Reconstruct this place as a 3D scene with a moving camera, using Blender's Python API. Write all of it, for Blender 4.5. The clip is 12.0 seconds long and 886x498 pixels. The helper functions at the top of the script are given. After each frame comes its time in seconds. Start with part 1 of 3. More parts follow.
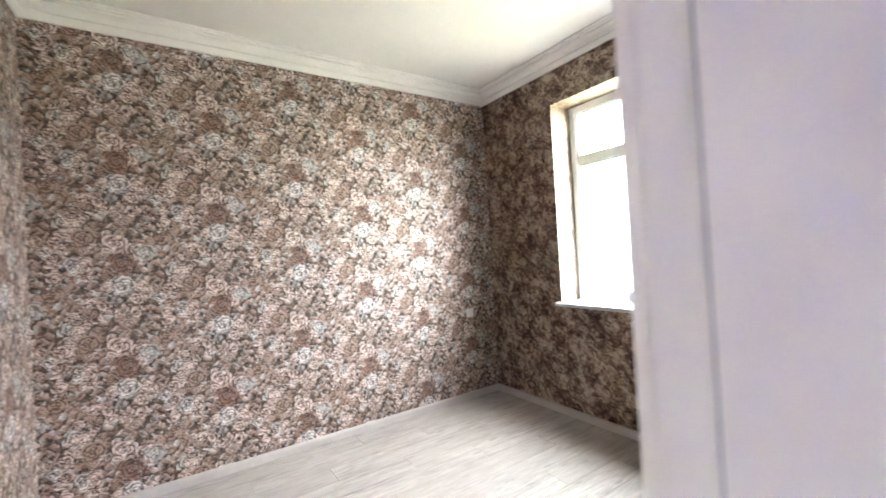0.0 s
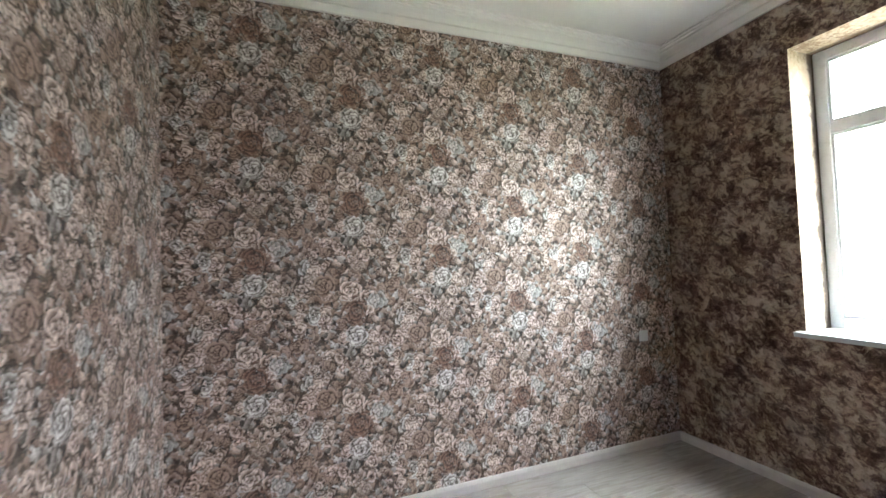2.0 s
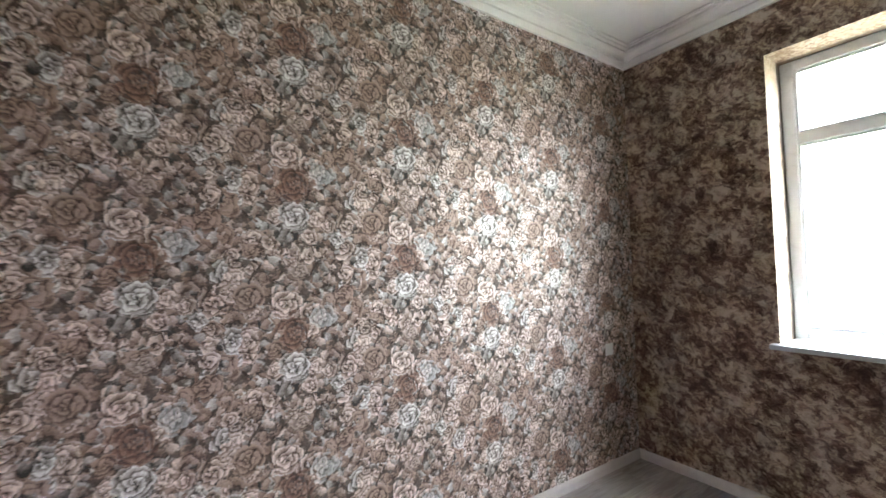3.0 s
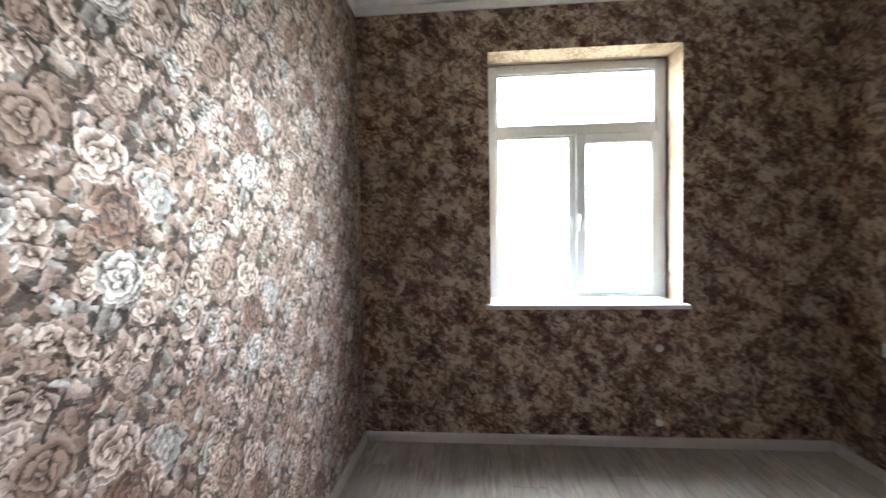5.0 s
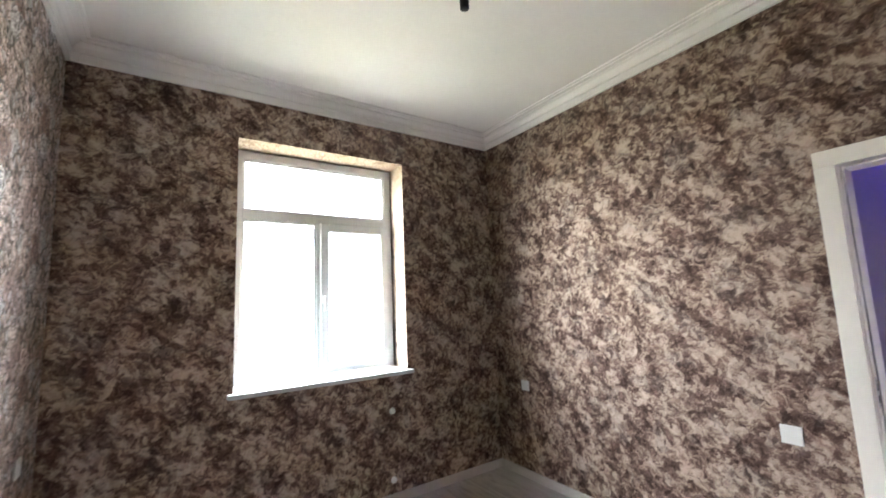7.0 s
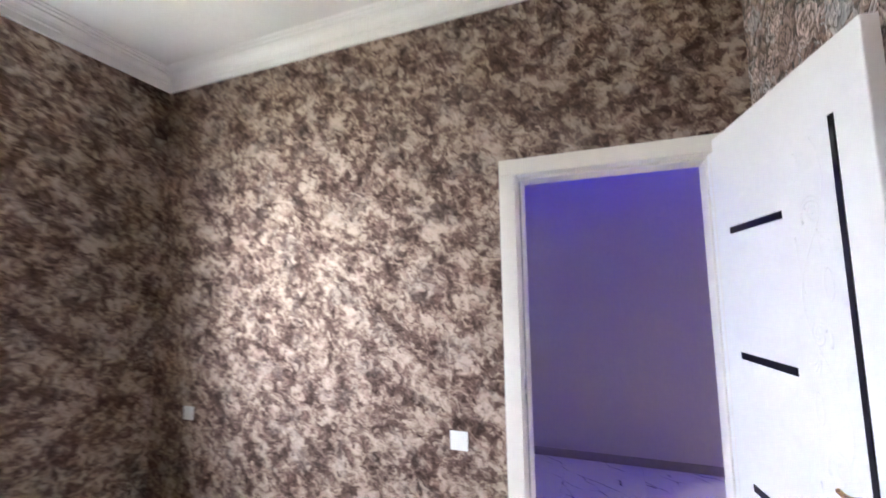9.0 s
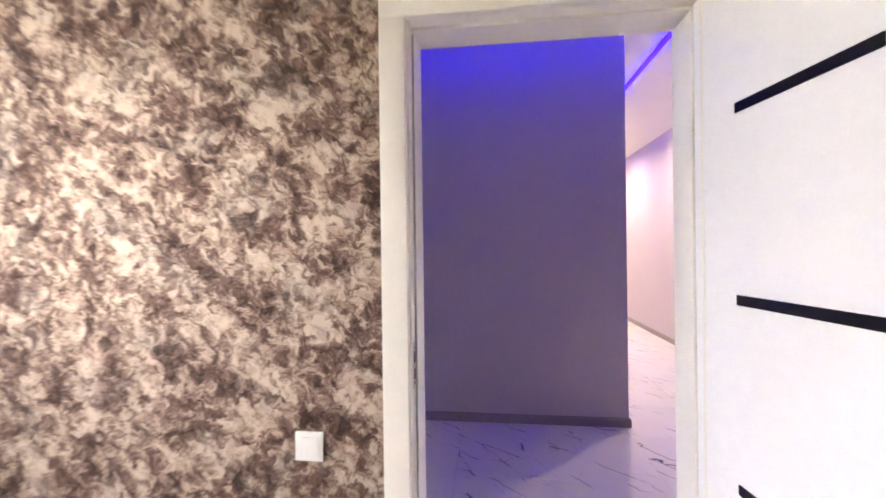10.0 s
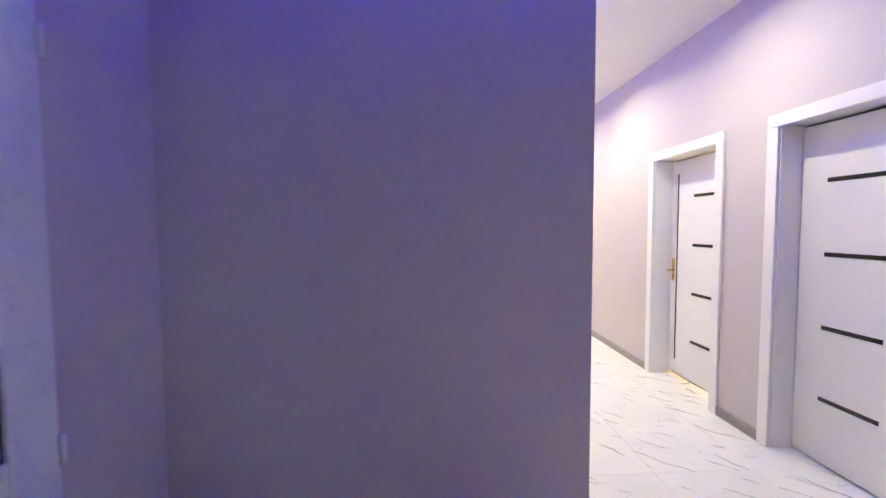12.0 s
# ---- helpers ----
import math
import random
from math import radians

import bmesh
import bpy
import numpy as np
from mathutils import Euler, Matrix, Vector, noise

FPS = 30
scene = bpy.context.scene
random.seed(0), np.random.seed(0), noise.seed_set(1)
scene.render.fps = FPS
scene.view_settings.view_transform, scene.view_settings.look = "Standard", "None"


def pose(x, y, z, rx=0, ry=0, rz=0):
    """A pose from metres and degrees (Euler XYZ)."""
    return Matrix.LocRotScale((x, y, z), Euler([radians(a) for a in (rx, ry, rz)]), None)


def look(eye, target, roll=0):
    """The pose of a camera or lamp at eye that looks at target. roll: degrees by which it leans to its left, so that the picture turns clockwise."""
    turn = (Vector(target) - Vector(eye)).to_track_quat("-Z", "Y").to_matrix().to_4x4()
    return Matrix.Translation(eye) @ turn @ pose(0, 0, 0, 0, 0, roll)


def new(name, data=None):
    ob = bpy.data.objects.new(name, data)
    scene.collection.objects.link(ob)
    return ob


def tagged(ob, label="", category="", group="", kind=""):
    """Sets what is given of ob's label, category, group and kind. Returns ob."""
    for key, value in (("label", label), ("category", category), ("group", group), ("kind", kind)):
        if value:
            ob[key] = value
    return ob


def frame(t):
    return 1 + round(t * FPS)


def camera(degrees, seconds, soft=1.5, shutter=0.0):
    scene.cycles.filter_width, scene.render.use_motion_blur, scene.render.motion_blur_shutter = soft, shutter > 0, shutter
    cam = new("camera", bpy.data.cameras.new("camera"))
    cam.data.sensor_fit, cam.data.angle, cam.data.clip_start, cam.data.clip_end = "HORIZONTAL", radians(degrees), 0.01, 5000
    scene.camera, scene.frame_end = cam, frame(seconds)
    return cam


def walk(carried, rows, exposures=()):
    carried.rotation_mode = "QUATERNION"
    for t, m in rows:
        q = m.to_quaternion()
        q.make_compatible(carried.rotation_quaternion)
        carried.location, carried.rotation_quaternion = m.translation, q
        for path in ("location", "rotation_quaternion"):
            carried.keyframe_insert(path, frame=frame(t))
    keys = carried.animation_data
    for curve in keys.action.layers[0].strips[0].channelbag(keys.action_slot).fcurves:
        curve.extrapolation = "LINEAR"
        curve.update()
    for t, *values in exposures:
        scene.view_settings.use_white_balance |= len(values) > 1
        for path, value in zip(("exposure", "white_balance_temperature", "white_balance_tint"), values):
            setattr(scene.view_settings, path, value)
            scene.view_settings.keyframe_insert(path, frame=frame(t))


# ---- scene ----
cam = camera(94.7, 12.0, soft=1.5, shutter=0.35)
PATH = [
    (0, (0.195, 0.348, 1.421), (1.305, 2.01, 1.442), -3.4),
    (0.3, (0.125, 0.43, 1.437), (1.13, 2.159, 1.473), -3.1),
    (0.5, (0.093, 0.487, 1.438), (1.021, 2.259, 1.463), -2.6),
    (1, (0.069, 0.652, 1.409), (0.82, 2.506, 1.425), -2.2),
    (1.5, (0.108, 0.901, 1.385), (0.747, 2.796, 1.418), -2.1),
    (2, (0.136, 1.171, 1.419), (0.83, 3.045, 1.492), -2.1),
    (2.5, (0.091, 1.505, 1.408), (0.965, 3.301, 1.504), -1.8),
    (2.7, (0.077, 1.616, 1.425), (1.03, 3.372, 1.519), -1.6),
    (4.3, (-0.019, 2.494, 1.409), (1.789, 3.348, 1.43), -0.6),
    (4.5, (0.033, 2.594, 1.4), (1.917, 3.266, 1.394), -0.7),
    (5, (0.174, 2.799, 1.422), (2.167, 2.958, 1.352), -1.0),
    (5.5, (0.182, 2.965, 1.42), (2.154, 2.649, 1.315), -1.3),
    (6, (0.112, 3.081, 1.427), (1.983, 2.38, 1.332), -1.8),
    (6.5, (0.011, 3.037, 1.436), (1.774, 2.094, 1.449), -1.9),
    (6.7, (-0.015, 3.059, 1.466), (1.709, 2.052, 1.584), -1.9),
    (8.3, (0.101, 2.897, 1.485), (1.237, 1.328, 1.98), -2.0),
    (8.5, (0.106, 2.771, 1.474), (1.13, 1.108, 1.908), -1.4),
    (9, (0.142, 2.446, 1.454), (0.843, 0.586, 1.673), -0.8),
    (9.5, (0.229, 2.081, 1.387), (0.64, 0.125, 1.458), -0.8),
    (10, (0.247, 1.69, 1.348), (0.485, -0.295, 1.345), -0.7),
    (10.5, (0.217, 1.296, 1.368), (0.364, -0.698, 1.316), -0.5),
    (11, (0.211, 0.916, 1.358), (0.21, -1.083, 1.299), -0.6),
    (11.5, (0.139, 0.581, 1.392), (0.084, -1.417, 1.313), -0.4),
    (12, (0.003, 0.268, 1.417), (-0.102, -1.727, 1.308), -0.3),
]
EXPOSURES = [(0.0, 5.1, 6300, 11), (0.5, 4.8, 6500, 12), (1.0, 4.45, 6400, 11), (1.5, 4.45, 6450, 20), (1.8, 4.47, 6450, 13), (2.0, 4.42, 6050, 7), (2.7, 4.55, 6050, 9), (4.3, 4.35, 6150, 9), (5.0, 4.23, 6200, 11),
             (6.5, 4.46, 6300, 13), (8.3, 4.66, 5600, 17), (8.5, 4.74, 5700, 19), (9.0, 4.89, 5850, 17), (9.5, 4.95, 6850, 25), (10.5, 4.70, 6550, 12), (11.0, 4.85, 6300, 6), (12.0, 4.97, 6450, -10)]
walk(cam, [(t, look(eye, target, roll)) for t, eye, target, roll in PATH], EXPOSURES)

# ---- daylight ----
world = bpy.data.worlds.new("overcast_sky")
scene.world = world
world.use_nodes = True
wn = world.node_tree.nodes
sky = wn.new("ShaderNodeTexSky")
sky.sky_type = "NISHITA"
sky.sun_disc = False
sky.sun_elevation, sky.sun_rotation = radians(48), radians(250)
sky.dust_density, sky.air_density = 4.0, 1.0
# an overcast vault, far brighter overhead than at the hazy horizon
up = wn.new("ShaderNodeSeparateXYZ")
world.node_tree.links.new(wn.new("ShaderNodeTexCoord").outputs["Generated"], up.inputs[0])
lift = wn.new("ShaderNodeMapRange")
lift.inputs["To Min"].default_value, lift.inputs["To Max"].default_value = 0.6, 2.7
world.node_tree.links.new(up.outputs["Z"], lift.inputs["Value"])
vault = wn.new("ShaderNodeMix")
vault.data_type, vault.blend_type = "RGBA", "MULTIPLY"
vault.inputs[0].default_value = 1.0
vault.inputs[6].default_value = (11.0, 11.1, 11.3, 1)
world.node_tree.links.new(lift.outputs[0], vault.inputs[7])
haze = wn.new("ShaderNodeMix")
haze.data_type = "RGBA"
haze.inputs[0].default_value = 0.85
world.node_tree.links.new(sky.outputs[0], haze.inputs[6])
world.node_tree.links.new(vault.outputs[2], haze.inputs[7])
world.node_tree.links.new(haze.outputs[2], wn["Background"].inputs[0])
wn["Background"].inputs[1].default_value = 0.15

sun = new("sun", bpy.data.lights.new("sun", "SUN"))
sun.data.energy, sun.data.angle, sun.data.color = 0.6, radians(12), (1.0, 0.96, 0.9)
sun.matrix_world = look((0, 0, 0), (0.63, -0.23, -0.74))


def area_lamp(name, m, w, h, watts, colour, shape="RECTANGLE", spread=180):
    ob = new(name, bpy.data.lights.new(name, "AREA"))
    ob.data.shape, ob.data.size, ob.data.size_y = shape, w, h
    ob.data.energy, ob.data.color, ob.data.spread = watts, colour, radians(spread)
    ob.matrix_world = m
    return ob


SPOT_WATTS, LED_STRENGTH = 1.0, 0.68

# ---- materials ----


class Net:
    """Short hand for a material's nodes."""

    def __init__(self, name):
        self.mat = bpy.data.materials.new(name)
        self.mat.use_nodes = True
        self.t = self.mat.node_tree
        self.bsdf = self.t.nodes["Principled BSDF"]
        self.coords = None

    def node(self, kind, inputs=None, **props):
        n = self.t.nodes.new("ShaderNode" + kind)
        for k, v in props.items():
            setattr(n, k, v)
        for k, v in (inputs or {}).items():
            self.put(n.inputs[k], v)
        return n

    def put(self, socket, v):
        if isinstance(v, bpy.types.NodeSocket):
            self.t.links.new(v, socket)
        else:
            socket.default_value = v

    def xyz(self):
        if self.coords is None:
            self.coords = self.node("TexCoord").outputs["Object"]
        return self.coords

    def math(self, op, a, b=0.0, c=0.0, clamp=False):
        n = self.node("Math", operation=op, use_clamp=clamp)
        for s, v in zip(n.inputs, (a, b, c)):
            self.put(s, v)
        return n.outputs[0]

    def vmath(self, op, a, b=(0, 0, 0)):
        n = self.node("VectorMath", operation=op)
        self.put(n.inputs[0], a)
        self.put(n.inputs[1], b)
        return n.outputs["Value"] if op in ("LENGTH", "DISTANCE", "DOT_PRODUCT") else n.outputs["Vector"]

    def scaled(self, v, sx, sy, sz):
        return self.vmath("MULTIPLY", v, (sx, sy, sz))

    def noise(self, v, scale, detail=3.0, rough=0.55, distortion=0.0):
        return self.node("TexNoise", {"Vector": v, "Scale": scale, "Detail": detail, "Roughness": rough, "Distortion": distortion})

    def voronoi(self, v, scale, feature="F1", dims="3D", randomness=1.0):
        return self.node("TexVoronoi", {"Vector": v, "Scale": scale, "Randomness": randomness}, feature=feature, voronoi_dimensions=dims)

    def ramp(self, fac, stops, mode="LINEAR"):
        n = self.node("ValToRGB", {"Fac": fac})
        r = n.color_ramp
        r.interpolation = mode
        while len(r.elements) < len(stops):
            r.elements.new(1.0)
        for e, (p, c) in zip(r.elements, stops):
            e.position, e.color = p, (*c, 1) if len(c) == 3 else c
        return n.outputs["Color"]

    def span(self, v, a, b, c=0.0, d=1.0):
        n = self.node("MapRange", {"Value": v, "From Min": a, "From Max": b, "To Min": c, "To Max": d}, interpolation_type="SMOOTHSTEP")
        return n.outputs[0]

    def mix(self, fac, a, b, blend="MIX"):
        n = self.node("Mix", data_type="RGBA", blend_type=blend)
        self.put(n.inputs[0], fac)
        self.put(n.inputs[6], a if isinstance(a, bpy.types.NodeSocket) else (*a, 1))
        self.put(n.inputs[7], b if isinstance(b, bpy.types.NodeSocket) else (*b, 1))
        return n.outputs[2]

    def bump(self, height, strength=0.2, distance=0.002, normal=None):
        ins = {"Height": height, "Strength": strength, "Distance": distance}
        if normal is not None:
            ins["Normal"] = normal
        return self.node("Bump", ins).outputs[0]

    def done(self, colour, rough=0.5, normal=None, **more):
        self.put(self.bsdf.inputs["Base Color"], colour if isinstance(colour, bpy.types.NodeSocket) else (*colour, 1))
        self.put(self.bsdf.inputs["Roughness"], rough)
        if normal is not None:
            self.put(self.bsdf.inputs["Normal"], normal)
        for k, v in more.items():
            self.put(self.bsdf.inputs[k.replace("_", " ")], v)
        return self.mat


def plain(name, colour, rough=0.5, grain=0.06, scale=30.0, bump=0.05, **more):
    """Painted or moulded stuff with faint unevenness at two scales."""
    n = Net(name)
    v = n.xyz()
    big, fine = n.noise(v, 1.7, 3).outputs["Fac"], n.noise(v, scale, 4).outputs["Fac"]
    dark = tuple(c * (1 - 2.2 * grain) for c in colour)
    c = n.mix(n.span(n.math("ADD", n.math("MULTIPLY", big, 0.6), n.math("MULTIPLY", fine, 0.4)), 0.3, 0.7), dark, colour)
    r = n.math("ADD", rough, n.math("MULTIPLY", n.math("SUBTRACT", fine, 0.5), 0.2), clamp=True)
    return n.done(c, r, n.bump(fine, bump, 0.001), **more)


def wall_uv(n, axis):
    s = n.node("SeparateXYZ", {"Vector": n.xyz()})
    u = s.outputs["X" if axis == "x" else "Y"]
    return u, s.outputs["Z"], n.node("CombineXYZ", {"X": u, "Y": s.outputs["Z"]}).outputs[0]


def rose_paper(name, axis):
    """Pearly wallpaper crowded with petals: one printed repeat, 0.54 by 0.64 m, every other column half dropped;
    one russet rose beside a pale flower to each repeat."""
    n = Net(name)
    u, w, p = wall_uv(n, axis)
    # the repeat's own coordinates; its borders wander round the flowers
    wander = n.node("SeparateColor", {"Color": n.noise(p, 15.0, 2).outputs["Color"]})
    edge_u = n.math("MULTIPLY", n.math("SUBTRACT", wander.outputs[0], 0.5), 0.22)
    edge_w = n.math("MULTIPLY", n.math("SUBTRACT", wander.outputs[1], 0.5), 0.22)
    du = n.math("SUBTRACT", u, 0.487)
    col = n.math("FLOOR", n.math("ADD", n.math("DIVIDE", n.math("ADD", du, edge_u), 0.541), 0.5))
    dw = n.math("SUBTRACT", n.math("SUBTRACT", w, 1.16), n.math("MULTIPLY", n.math("MODULO", n.math("ABSOLUTE", col), 2.0), 0.32))
    row = n.math("FLOOR", n.math("ADD", n.math("DIVIDE", n.math("ADD", dw, edge_w), 0.64), 0.5))
    m = n.node("CombineXYZ", {"X": n.math("SUBTRACT", du, n.math("MULTIPLY", col, 0.541)), "Y": n.math("SUBTRACT", dw, n.math("MULTIPLY", row, 0.64))}).outputs[0]
    warp = n.vmath("SCALE", n.vmath("SUBTRACT", n.noise(m, 26.0, 3, 0.6).outputs["Color"], (0.5, 0.5, 0.5)))
    warp.node.inputs["Scale"].default_value = 0.042
    q = n.vmath("ADD", n.vmath("ADD", m, warp), (5.37, 4.19, 0))
    fine = n.noise(p, 90.0, 4, 0.65).outputs["Fac"]

    def flower(scale, offset, whorl, rings):
        """Flowers scattered about, each of curled petals in rings: distance from the heart, petal distance, flower and petal randoms."""
        at = n.vmath("ADD", q, (*offset, 0))
        f = n.voronoi(at, scale, "F1", "2D", 0.85)
        d = n.node("SeparateXYZ", {"Vector": n.vmath("SUBTRACT", n.scaled(at, scale, scale, 0), n.scaled(f.outputs["Position"], scale, scale, 0))})
        rnd = n.node("SeparateColor", {"Color": f.outputs["Color"]})
        ang = n.math("ARCTAN2", d.outputs["Y"], d.outputs["X"])
        curl = n.node("CombineXYZ", {"X": n.math("ADD", n.math("MULTIPLY", ang, whorl), n.math("MULTIPLY", rnd.outputs[0], 37.0)),
                                     "Y": n.math("ADD", n.math("ADD", n.math("MULTIPLY", f.outputs["Distance"], rings), n.math("MULTIPLY", ang, 0.16)), n.math("MULTIPLY", rnd.outputs[2], 53.0))}).outputs[0]
        petal = n.voronoi(curl, 1.0, "F1", "2D", 0.8)
        outward = n.node("SeparateXYZ", {"Vector": n.vmath("SUBTRACT", curl, petal.outputs["Position"])}).outputs["Y"]
        return f.outputs["Distance"], petal.outputs["Distance"], rnd, n.node("SeparateColor", {"Color": petal.outputs["Color"]}), outward

    veins = n.noise(q, 150.0, 3, 0.6).outputs["Fac"]

    def shade(dist, rnd, outward):
        """How light a petal is: printed lighter towards its outer lip, with a thin dark rim."""
        lip = n.span(outward, -0.5, 0.45, -0.26, 0.26)
        rim = n.span(dist, 0.52, 0.66, 0.0, -0.42)
        own = n.math("MULTIPLY", n.math("SUBTRACT", rnd.outputs[1], 0.5), 0.5)
        grain = n.math("ADD", n.math("MULTIPLY", n.math("SUBTRACT", fine, 0.5), 0.5), n.math("MULTIPLY", n.math("SUBTRACT", veins, 0.5), 0.6))
        return n.math("ADD", n.math("ADD", lip, rim), n.math("ADD", n.math("ADD", own, 0.64), grain))

    def petal_colour(light, rnd):
        warm = n.ramp(light, [(0.10, (0.045, 0.026, 0.019)), (0.34, (0.235, 0.158, 0.128)), (0.62, (0.48, 0.372, 0.325)), (0.95, (0.90, 0.78, 0.73))])
        cool = n.ramp(light, [(0.10, (0.04, 0.034, 0.031)), (0.34, (0.215, 0.182, 0.165)), (0.62, (0.46, 0.42, 0.40)), (0.95, (0.90, 0.88, 0.87))])
        brown = n.ramp(light, [(0.10, (0.05, 0.029, 0.022)), (0.45, (0.185, 0.118, 0.092)), (0.95, (0.47, 0.345, 0.285))])
        c = n.mix(n.span(rnd.outputs[0], 0.58, 0.66), warm, cool)
        return n.mix(n.span(rnd.outputs[1], 0.70, 0.76), c, brown)

    # small blossoms and leaves fill the ground
    def small_petals(turn, size, shape):
        at = n.scaled(n.node("VectorRotate", {"Vector": q, "Angle": radians(turn)}, rotation_type="Z_AXIS").outputs[0], size, size * shape, 0)
        cell = n.voronoi(at, 1.0, "F1", "2D", 1.0)
        rnd = n.node("SeparateColor", {"Color": cell.outputs["Color"]})
        d = n.node("SeparateXYZ", {"Vector": n.vmath("SUBTRACT", at, cell.outputs["Position"])})
        lean = n.math("ADD", n.math("MULTIPLY", d.outputs["X"], n.math("SUBTRACT", rnd.outputs[2], 0.4)), n.math("MULTIPLY", d.outputs["Y"], 0.7))
        light = n.math("SUBTRACT", shade(cell.outputs["Distance"], rnd, lean), 0.07)
        return light, petal_colour(light, rnd)

    light, c = small_petals(35, 17.0, 1.6)
    other, c_other = small_petals(-60, 19.0, 1.5)
    which = n.math("GREATER_THAN", n.noise(q, 17.0, 2).outputs["Fac"], 0.5)
    c = n.mix(which, c, c_other)
    light = n.node("Mix", {0: which, 2: light, 3: other}).outputs[0]
    ground = n.noise(q, 21.0, 3, 0.6).outputs["Fac"]
    c = n.mix(n.span(ground, 0.41, 0.45, 0.85, 0.0), c, n.ramp(fine, [(0.3, (0.03, 0.022, 0.017)), (0.7, (0.15, 0.11, 0.088))]))
    height = n.math("MULTIPLY", light, n.span(ground, 0.41, 0.45, 0.3, 1.0))
    for scale, offset, whorl, rings, share, reach in ((12.5, (1.3, 0.4), 1.0, 4.4, 0.62, 0.45), (7.6, (0.37, 2.2), 1.3, 6.4, 0.6, 0.46)):
        heart, dist, rnd, own, outward = flower(scale, offset, whorl, rings)
        there = n.math("MULTIPLY", n.span(n.math("ADD", heart, n.math("MULTIPLY", n.math("SUBTRACT", dist, 0.4), 0.22)), reach - 0.012, reach + 0.012, 1.0, 0.0), n.math("GREATER_THAN", rnd.outputs[2], 1.0 - share))
        lit = n.math("SUBTRACT", n.math("ADD", shade(dist, own, outward), n.math("MULTIPLY", n.math("SUBTRACT", rnd.outputs[1], 0.5), 0.24)), n.span(heart, 0.0, 0.2, 0.14, 0.0))
        c = n.mix(there, c, petal_colour(lit, rnd))
        height = n.node("Mix", {0: there, 2: height, 3: n.math("ADD", lit, 0.25)}).outputs[0]
    tone = n.span(height, 0.05, 1.05)

    def bloom(x, y, radius, whorl, rings, under, stops, share):
        """One flower of the motif, laid over what is under it."""
        d = n.node("SeparateXYZ", {"Vector": n.scaled(n.vmath("SUBTRACT", n.vmath("ADD", m, warp), (x, y, 0)), 0.5 / radius, 0.5 / radius, 0)})
        heart = n.math("SQRT", n.math("ADD", n.math("MULTIPLY", d.outputs["X"], d.outputs["X"]), n.math("MULTIPLY", d.outputs["Y"], d.outputs["Y"])))
        ang = n.math("ARCTAN2", d.outputs["Y"], d.outputs["X"])
        curl = n.node("CombineXYZ", {"X": n.math("MULTIPLY", ang, whorl), "Y": n.math("ADD", n.math("MULTIPLY", heart, rings), n.math("MULTIPLY", ang, 0.16))}).outputs[0]
        petal = n.voronoi(curl, 1.0, "F1", "2D", 0.8)
        outward = n.node("SeparateXYZ", {"Vector": n.vmath("SUBTRACT", curl, petal.outputs["Position"])}).outputs["Y"]
        lit = shade(petal.outputs["Distance"], n.node("SeparateColor", {"Color": petal.outputs["Color"]}), outward)
        there = n.span(n.math("ADD", heart, n.math("ADD", n.math("MULTIPLY", n.math("SUBTRACT", petal.outputs["Distance"], 0.4), 0.5), n.math("MULTIPLY", n.math("SUBTRACT", wander.outputs[2], 0.5), 0.9))), 0.47, 0.51, share, 0.0)
        return n.mix(there, under, n.ramp(lit, stops))

    c = bloom(0.112, 0.055, 0.060, 1.2, 5.0, c, [(0.12, (0.10, 0.098, 0.096)), (0.45, (0.42, 0.43, 0.43)), (0.85, (0.90, 0.91, 0.915))], 0.55)
    c = bloom(0.0, 0.0, 0.07, 1.3, 6.5, c, [(0.12, (0.025, 0.011, 0.008)), (0.5, (0.115, 0.055, 0.038)), (0.95, (0.38, 0.225, 0.17))], 0.85)
    rough = n.math("SUBTRACT", 0.68, n.math("MULTIPLY", tone, 0.2))
    return n.done(c, rough, n.bump(n.math("ADD", height, n.math("MULTIPLY", fine, 0.2)), 0.5, 0.003), Specular_IOR_Level=0.7, Metallic=0.52, Coat_Weight=0.14, Coat_Roughness=0.5)


